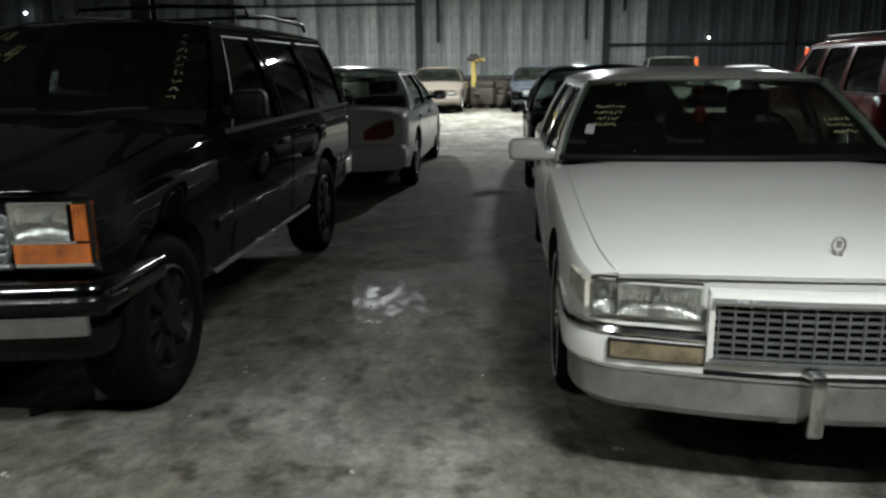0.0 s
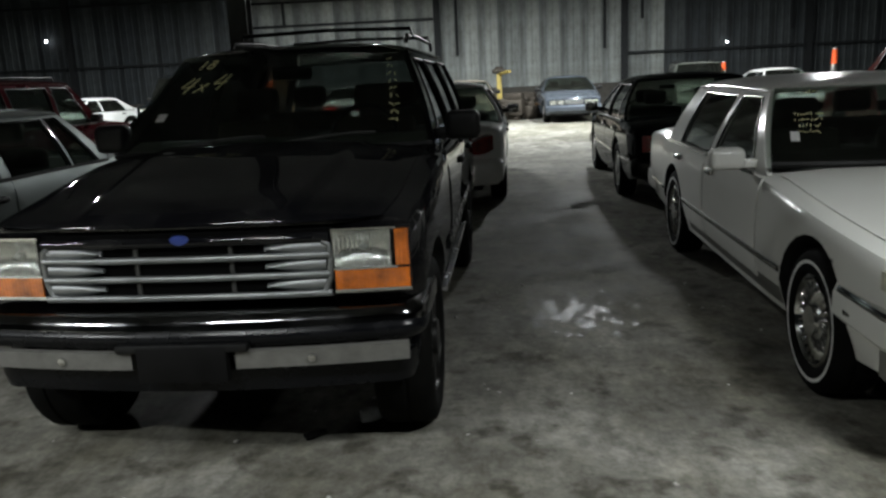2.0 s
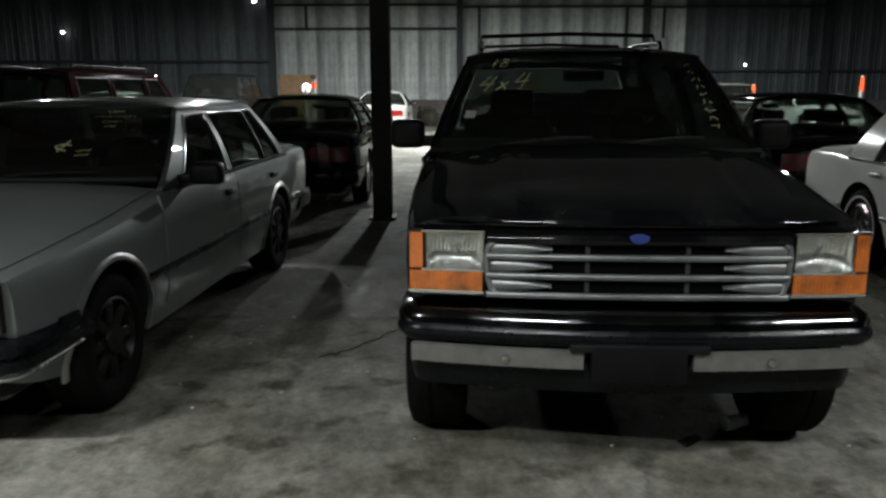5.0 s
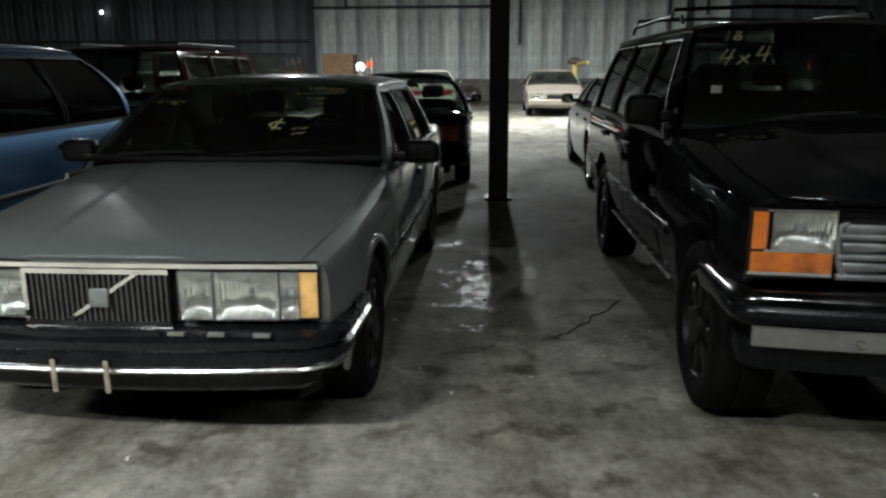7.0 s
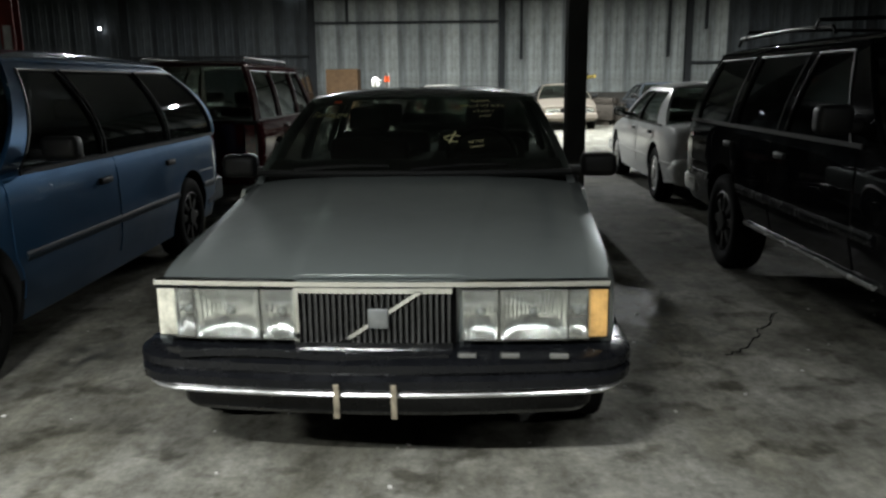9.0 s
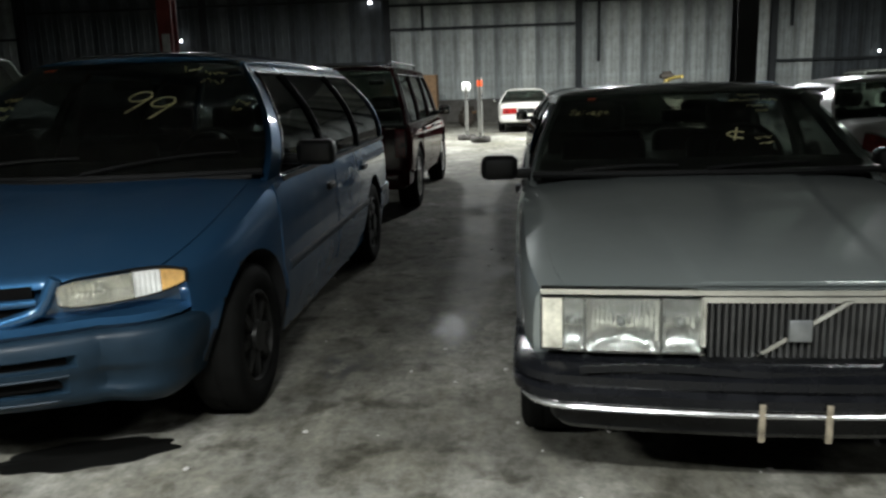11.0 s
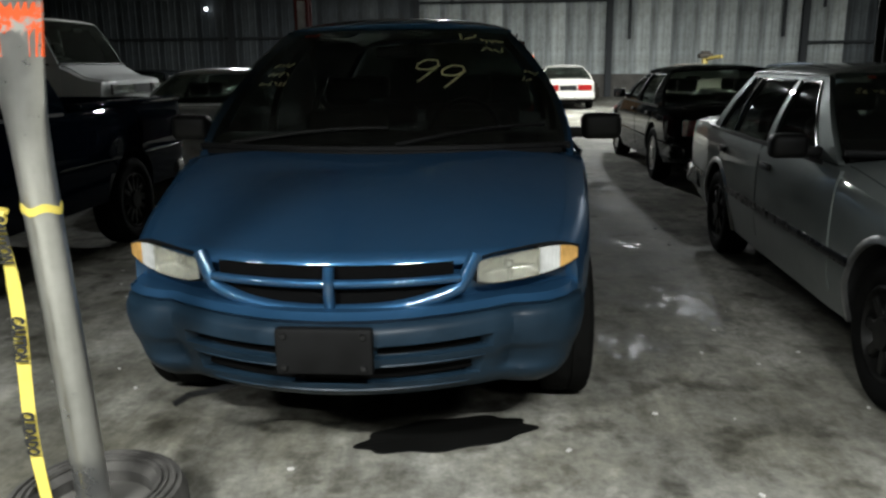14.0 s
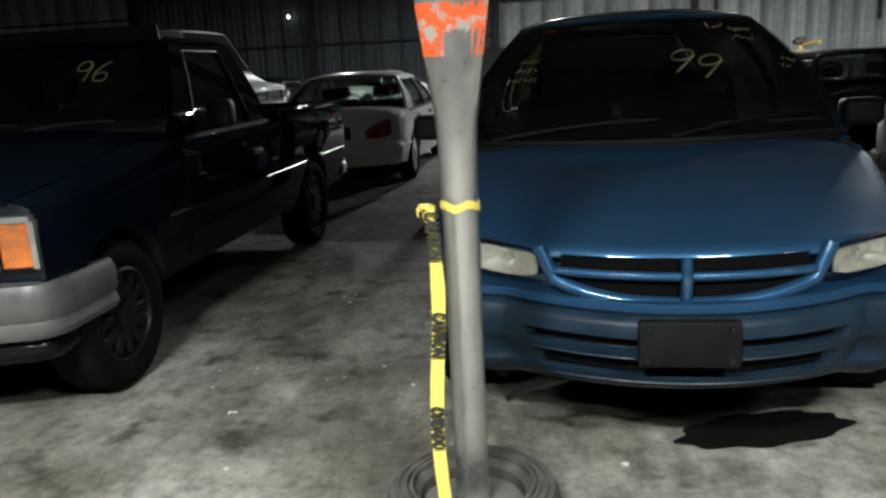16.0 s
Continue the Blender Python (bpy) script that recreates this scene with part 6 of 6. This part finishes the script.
plain_car("distant_white_saloon", pose(-13.4, 24.5, 0, 0, 0, -25), "white saloon standing askew by the far wall", "car", TAURUS_WHITE)
plain_car("dark_far_saloon", pose(-12.2, 18.5, 0, 0, 0, 180), "dark saloon in the shaded part of the hall", "car", NAVY_PAINT)

# ---- posts, tape and small things ----
GALVANISED = plain("scuffed_galvanised_pipe", (0.46, 0.46, 0.44), 0.33, 0.9, vary=0.12, scale=6, bump=0.05)
ORANGE = plain("worn_orange_paint", (0.72, 0.10, 0.025), 0.55, vary=0.35, scale=14)
TAPE = plain("yellow_tape", (0.62, 0.50, 0.10), 0.5, vary=0.1)
TAPE_INK = plain("black_tape_print", (0.02, 0.02, 0.018), 0.6)
OLD_TYRE = plain("dusty_old_tyre", (0.055, 0.052, 0.047), 0.85, vary=0.5, scale=9, bump=0.5)


def tyre_base(e, r=0.27, h=0.15):
    prof = [(r * 0.62, 0.02), (r * 0.8, 0.0), (r * 0.94, 0.01), (r, h * 0.3), (r, h * 0.7), (r * 0.94, h * 0.97), (r * 0.8, h), (r * 0.68, h * 0.93), (r * 0.60, h * 0.8), (r * 0.62, 0.02)]
    t = part("tyre_base", lathe(prof, 48, "z"), [OLD_TYRE], e, "old car tyre filled with concrete")
    for q in (0.70, 0.77, 0.86):
        part("sidewall_rib", lathe([(r * q - 0.006, h * 0.97), (r * q - 0.004, h + 0.008), (r * q + 0.004, h + 0.008), (r * q + 0.006, h * 0.97)], 48, "z"), [OLD_TYRE], t)
    part("concrete_fill", lathe([(r * 0.63, 0.03), (r * 0.60, h * 0.55), (r * 0.4, h * 0.62), (0.0, h * 0.64)], 32, "z"), [PLINTH], t)


def marker_post(x, y, high, mark, lean=(0.0, 0.0), wide=0.055, flare=1.35, crown=None, label="galvanised pipe post with an orange band, standing in a tyre"):
    e = thing("marker_post", pose(x, y, 0), label, "post", "marker posts")
    tyre_base(e)

    def ring(z):
        s = z / high
        f = 1 + (flare - 1) * max(0.0, (z - high * 0.70) / (high * 0.30)) ** 1.0
        rx, ry = wide * f, wide * (0.92 if f < 1.01 else 0.92 / f ** 1.6)
        return [(lean[0] * s + rx * math.cos(a) * (1 + 0.06 * math.cos(2 * a) + 0.07 * (z / high) ** 2 * math.cos(5 * a + 1.0)), lean[1] * s + ry * math.sin(a), z) for a in np.linspace(0, 2 * math.pi, 25)[:-1]]

    def pipe(zs, grow=0.0):
        vs, fs = [], []
        for z in zs:
            c = Vector((lean[0] * z / high, lean[1] * z / high, z))
            vs += [tuple(c + (Vector(p) - c) * (1 + grow)) for p in ring(z)]
        for i in range(len(zs) - 1):
            fs += [(i * 24 + j, i * 24 + (j + 1) % 24, (i + 1) * 24 + (j + 1) % 24, (i + 1) * 24 + j) for j in range(24)]
        return vs, fs + [tuple(range(24))[::-1], tuple(range(24 * (len(zs) - 1), 24 * len(zs)))]
    p = part("pipe", pipe(np.linspace(0.05, high, 15)), [GALVANISED], e)
    if mark:
        part("painted_band", pipe(np.linspace(mark[0], mark[1], 6), 0.012), [mark[2]], p, mark[3])
    return e, ring


E_OR = plain("chipped_orange_band", (0.72, 0.10, 0.03), 0.5, vary=0.3, scale=10)
tree = E_OR.node_tree
n_ = noise_node(tree, 16, 6, 0.7)
k_ = ramp_node(tree, n_.outputs[0], [(0.40, (0.34, 0.33, 0.30)), (0.45, (0.74, 0.11, 0.03))])
tree.links.new(k_.outputs[0], tree.nodes["Principled BSDF"].inputs["Base Color"])

post, ring = marker_post(-6.66, 2.66, 1.76, (1.43, 1.56, E_OR, "chipped orange paint band"), lean=(0.02, -0.17), wide=0.0475, flare=2.3, label="dented galvanised pipe post in a tyre with yellow tape tied on")
# tape: a turn round the pipe, a knot and the hanging length with its print
loop = [Vector(p) for p in ring(1.04)]
mid = sum(loop, Vector()) / len(loop)
g = [[tuple(mid + (p - mid) * 1.07 + Vector((0, 0, dz + 0.006 * math.sin(k)))) for dz in (-0.011, 0.0, 0.011)] for k, p in enumerate([*loop, loop[0]])]
band = part("tape_turn", sheet(g, 0.003), [TAPE], post, "yellow tape tied round the post")
rk = random.Random(8)
knot = []
for k in range(5):
    a0, c0 = rk.uniform(0, 6.28), Vector((-0.058 + rk.uniform(-0.012, 0.006), -0.165, 1.035 + rk.uniform(-0.012, 0.012)))
    turn = [c0 + Vector((0.016 * math.cos(a0 + a) - 0.004 * a, 0.012 * math.sin(2 * a + k), 0.012 * math.sin(a0 + a))) for a in np.linspace(0, 4.2, 12)]
    knot.append(sheet([[tuple(q + Vector((0, 0.004 * w, 0.007 * w))) for w in (-1, 0, 1)] for q in turn], 0.0015))
part("tape_knot", join(*knot), [TAPE], band, "crumpled knot of yellow tape")


def tape_point(s, w):
    """s down the hanging tape from 0 to 1, w across it in metres."""
    x = -0.056 - 0.012 * s + 0.010 * math.sin(7 * s)
    y = -0.175 + 0.055 * s
    a = 0.25 * math.sin(5 * s)
    return Vector((x + w * math.cos(a), y - 0.012 + w * math.sin(a) * 0.4, 1.03 - 0.93 * s))


g = [[tape_point(s, w * (0.45 + 0.55 * min(1, 5 * s))) for w in (-0.019, 0.0, 0.019)] for s in np.linspace(0, 1, 40)]
strip = part("tape_length", sheet(g, 0.002), [TAPE], post, "hanging yellow warning tape with black print")
for text, s0 in (("CAUTION", 0.36), ("CUIDADO", 0.665), ("CAUTION", 0.06)):
    vs, fs = lettering(text, 0.052, thin=-0.45)
    squeeze = 0.62
    out = [tuple(tape_point(s0 + (-x) * -squeeze * 0.9 / 0.93 * 1.0, 0.0) + Vector((y * 0.95, -0.011 + z, 0))) for x, y, z in vs]
    part("tape_print", (out, fs), [TAPE_INK], strip)

marker_post(-4.45, 21.4, 1.70, (1.46, 1.62, ORANGE, "orange band"), wide=0.06, flare=1.0)
marker_post(-4.85, 22.4, 1.35, None, wide=0.045, flare=1.0, label="thin post with a pale plastic cap, standing in a tyre")
cap = thing("plastic_cap", pose(-4.85, 22.4, 1.351), "white plastic jug upturned on a post", "jug")
part("jug", lathe([(0.0, 0.0), (0.09, 0.0), (0.11, 0.05), (0.11, 0.18), (0.06, 0.24), (0.0, 0.25)], 16, "z"), [PAPER], cap)
part("jug_grip", tube([(0.10, 0, 0.06), (0.15, 0, 0.09), (0.15, 0, 0.15), (0.09, 0, 0.19)], 0.012), [PAPER], cap)
marker_post(12.55, 26.2, 1.85, (1.35, 1.80, ORANGE, "orange band"), wide=0.09, flare=0.7)
marker_post(9.2, 26.6, 1.60, (1.30, 1.55, ORANGE, "orange band"), wide=0.07, flare=0.8)

RED_STEEL = plain("red_oxide_steel", (0.16, 0.025, 0.02), 0.6, 0.1, scale=5)
col = structure("column_2", steel_section(-7.4, 8.8, 0.0, HIGH, 0.15), [RED_STEEL], "steel column painted dark red, with a paper notice")
part("notice", rbox(-7.44, -7.36, 8.715, 8.722, 1.72, 2.05, 0.001, 1), [PAPER], col)

# crates and an engine hoist by the far wall
BROWN = plain("brown_fibreboard", (0.16, 0.10, 0.055), 0.9, scale=6)
e = thing("wooden_crate", pose(-7.0, 32.0, 0), "tall brown fibreboard crate by the wall", "crate")
part("crate_body", rbox(-0.62, 0.62, -0.6, 0.6, 0.10, 2.0, 0.02), [BROWN], e)
for x in (-0.5, 0.0, 0.5):
    part("crate_foot", rbox(x - 0.05, x + 0.05, -0.6, 0.6, 0.0, 0.1, 0.01), [BROWN], e)
YELLOW = plain("dull_yellow_enamel", (0.36, 0.28, 0.08), 0.5, scale=6)
GREASY = plain("greasy_cast_iron", (0.05, 0.043, 0.035), 0.6, 0.4, vary=0.5, scale=14, bump=0.5)
e = thing("engine_hoist", pose(1.95, 29.0, 0), "dull yellow engine hoist with a motor on its arm", "hoist")
part("mast", rbox(-0.09, 0.09, -0.09, 0.09, 0.06, 1.55, 0.015), [YELLOW], e)
part("arm", tube([(0, 0, 1.5), (0.2, -0.4, 1.58), (0.35, -0.8, 1.6)], 0.06), [YELLOW], e)
part("motor", join(rbox(-0.24, 0.24, -0.2, 0.2, 1.551, 1.72, 0.06), rbox(-0.15, 0.15, -0.15, 0.15, 1.70, 1.80, 0.04)), [GREASY], e)
for s in (1, -1):
    part("leg", rbox(s * 0.3 - 0.05, s * 0.3 + 0.05, -0.9, 0.3, 0.0, 0.09, 0.01), [YELLOW], e)
part("cross_foot", rbox(-0.36, 0.36, -0.06, 0.06, 0.0, 0.10, 0.01), [YELLOW], e)
rng = random.Random(4)
for k in range(16):
    x = (-3.0 + rng.uniform(-5, 5)) if k % 2 else 2.4 + rng.uniform(-0.7, 0.7)
    y, s = rng.uniform(30.5, 34.2) if k % 2 else rng.uniform(26.5, 29.5), rng.uniform(0.8, 1.25)
    if abs(x + 7) < 1.2 or abs(x - 1.95) < 0.7 and y > 27.8:
        continue
    e = thing("scrap_engine", pose(x, y, 0, 0, 0, rng.uniform(0, 180)), "greasy old engine block standing on the floor", "engine", "scrap engines")
    shells = [rbox(-0.3 * s, 0.3 * s, -0.22 * s, 0.22 * s, 0.12 * s, 0.55 * s, 0.04), rbox(-0.26 * s, 0.26 * s, -0.13 * s, 0.13 * s, 0.55 * s, 0.72 * s, 0.03), rbox(-0.2 * s, 0.2 * s, -0.15 * s, 0.15 * s, 0.0, 0.13 * s, 0.02)]
    part("block", join(*shells), [GREASY], e)
    part("pulley", moved(lathe_solid([(0.11 * s, 0), (0.11 * s, 0.05)], 16, (0.3 * s, 0, 0.3 * s)), Matrix.Identity(4)), [DARK_RIM], e)
    part("manifold", tube([(-0.2 * s, -0.24 * s, 0.5 * s), (0, -0.29 * s, 0.46 * s), (0.2 * s, -0.24 * s, 0.5 * s)], 0.045 * s), [BROWN if k % 3 else GREASY], e)

# damp and oil on the floor
OIL = plain("black_oil", (0.004, 0.004, 0.0036), 0.6, scale=4, bump=0.1, spec=0.05)


def pool(name, x, y, rx, ry, mat, label, seed, rough=0.45, turn=0):
    rnd = random.Random(seed)
    w = [rnd.uniform(-1, 1) for _ in range(14)]
    rim = []
    for k in range(60):
        a = 2 * math.pi * k / 60
        r = 1 + rough * (0.4 * w[0] * math.sin(2 * a + w[1] * 3) + 0.35 * w[2] * math.sin(3 * a + w[3] * 3) + 0.3 * w[4] * math.sin(5 * a + w[5] * 3) + 0.25 * w[6] * math.sin(9 * a + w[7] * 3))
        rim.append((rx * r * math.cos(a), ry * r * math.sin(a)))
    vs = [(p, q, 0.0) for p, q in rim] + [(p * 0.985, q * 0.985, 0.004) for p, q in rim] + [(0, 0, 0.0042)]
    fs = [(k, (k + 1) % 60, 60 + (k + 1) % 60, 60 + k) for k in range(60)] + [(60 + k, 60 + (k + 1) % 60, 120) for k in range(60)] + [tuple(range(60))[::-1]]
    e = tagged(part(name, (vs, fs), [mat], None, label), category="puddle", kind="structure")
    e.matrix_basis = pose(x, y, 0.0005, 0, 0, turn)


pool("oil_pool", -5.62, 3.36, 0.35, 0.13, OIL, "black oil stain on the concrete below the minivan", 3, 0.26, 20)
# a crack across the lane
rc = random.Random(21)
line = [(-1.36 + 0.56 * t + rc.uniform(-0.012, 0.012), 4.27 + 0.78 * t ** 1.2 + rc.uniform(-0.03, 0.03)) for t in np.linspace(0, 1, 26)]
tagged(part("floor_crack", sheet([[(x + 0.003 * w, y - 0.004 * w * rc.uniform(0.3, 1.8), 0.0025) for w in (-1, 0, 1)] for x, y in line], 0.0015), [DEPTH_BLACK], None, "dark jagged crack across the concrete"), category="crack", kind="structure")
# litter near the off-roader's front wheel
LITTER = plain("crumpled_white_plastic", (0.55, 0.57, 0.6), 0.35, scale=30)
bottle = thing("crushed_bottle", pose(0.54, 3.36, 0.034, 0, 90, 25), "crushed clear plastic bottle lying on the floor", "bottle")
part("bottle_body", ([(x * (1 + 0.15 * math.sin(40 * z)), y * 0.8, z) for x, y, z in lathe([(0, 0), (0.030, 0.0), (0.032, 0.05), (0.029, 0.09), (0.032, 0.13), (0.014, 0.17), (0.012, 0.19), (0, 0.19)], 14, "z")[0]],
                     lathe([(0, 0)] * 8, 14, "z")[1]), [LITTER], bottle)
part("bottle_cap", lathe([(0, 0.19), (0.015, 0.19), (0.015, 0.21), (0, 0.21)], 12, "z"), [PAPER], bottle)
rag = thing("black_rag", pose(0.36, 3.25, 0, 0, 0, 30), "small black rag on the concrete", "rag")
part("cloth", sheet([[(x, y, 0.014 + 0.010 * math.sin(40 * x) * math.cos(50 * y)) for y in np.linspace(-0.025, 0.025, 7)] for x in np.linspace(-0.045, 0.045, 9)], 0.008), [BLACK], rag)
rnd = random.Random(12)
shells = []
for k in range(260):
    x, y, s = rnd.uniform(-9.5, 4.5), rnd.uniform(0.9, 7.5), rnd.uniform(0.004, 0.013)
    shells.append(moved(rbox(-s, s, -s * 0.7, s * 0.7, 0, s * 0.8, s * 0.3, 1), pose(x, y, 0, 0, 0, rnd.uniform(0, 180))))
tagged(part("grit", join(*shells), [plain("pale_grit", (0.4, 0.39, 0.36), 0.9)], None, "scattered pale grit and crumbs on the concrete"), category="grit", kind="stuff")
for x, z, s in ((-18.0, 3.9, 0.06), (-9.45, 5.2, 0.08), (12.0, 2.45, 0.05)):
    b = thing("wall_bulb", pose(x, Y1 - 0.12, z), "small bare lit bulb on the far wall", "lamp", "wall bulbs")
    part("bulb", moved(lathe([(0, -s), (s * 0.7, -s * 0.7), (s, 0), (s * 0.7, s * 0.7), (0, s)], 12, "z"), Matrix.Translation((0, -0.12, 0))), [glow("lit_bulb", (0.9, 0.95, 1.0), 14.0)], b)
    part("holder", rbox(-s * 0.6, s * 0.6, -0.08, 0.02, -s * 0.6, s * 0.6, 0.01, 1), [STEEL], b)

# ---- wall cladding, sheet by sheet ----


def cladding_mesh(name, mat, wide, z0, z1):
    xs, ys = [], []
    ribs = int(round(wide / 0.30))
    for k in range(ribs):
        x = k * 0.30
        xs += [x, x + 0.20, x + 0.22, x + 0.28]
        ys += [0.0, 0.0, -0.013, -0.013]
    xs.append(ribs * 0.30)
    ys.append(0.0)
    grid = [[(x, y, z) for z in (z0, (z0 + z1) / 2, z1)] for x, y in zip(xs, ys)]
    v, f = sheet(grid, 0.004)
    me = bpy.data.meshes.new(name)
    me.from_pydata([tuple(map(float, p)) for p in v], [], f)
    me.materials.append(mat)
    return me


light_mesh, dark_mesh = cladding_mesh("pale_sheet", LIGHT_SHEET, 0.9, 0.0, HIGH - 0.97), cladding_mesh("dark_sheet", DARK_SHEET, 0.9, 0.0, HIGH - 0.97)
x = X0 + 0.05
rnd = random.Random(5)
while x + 0.9 < X1:
    pale = -8.7 < x + 0.45 < 9.0 or -34.0 < x + 0.45 < -26.0
    ob = new("cladding_sheet", light_mesh if pale else dark_mesh)
    ob.parent = wall_north
    ob.location = (x, Y1 - 0.045 - 0.012 * (rnd.random() > 0.5), 0.96 + rnd.uniform(-0.004, 0.01))
    x += 0.9
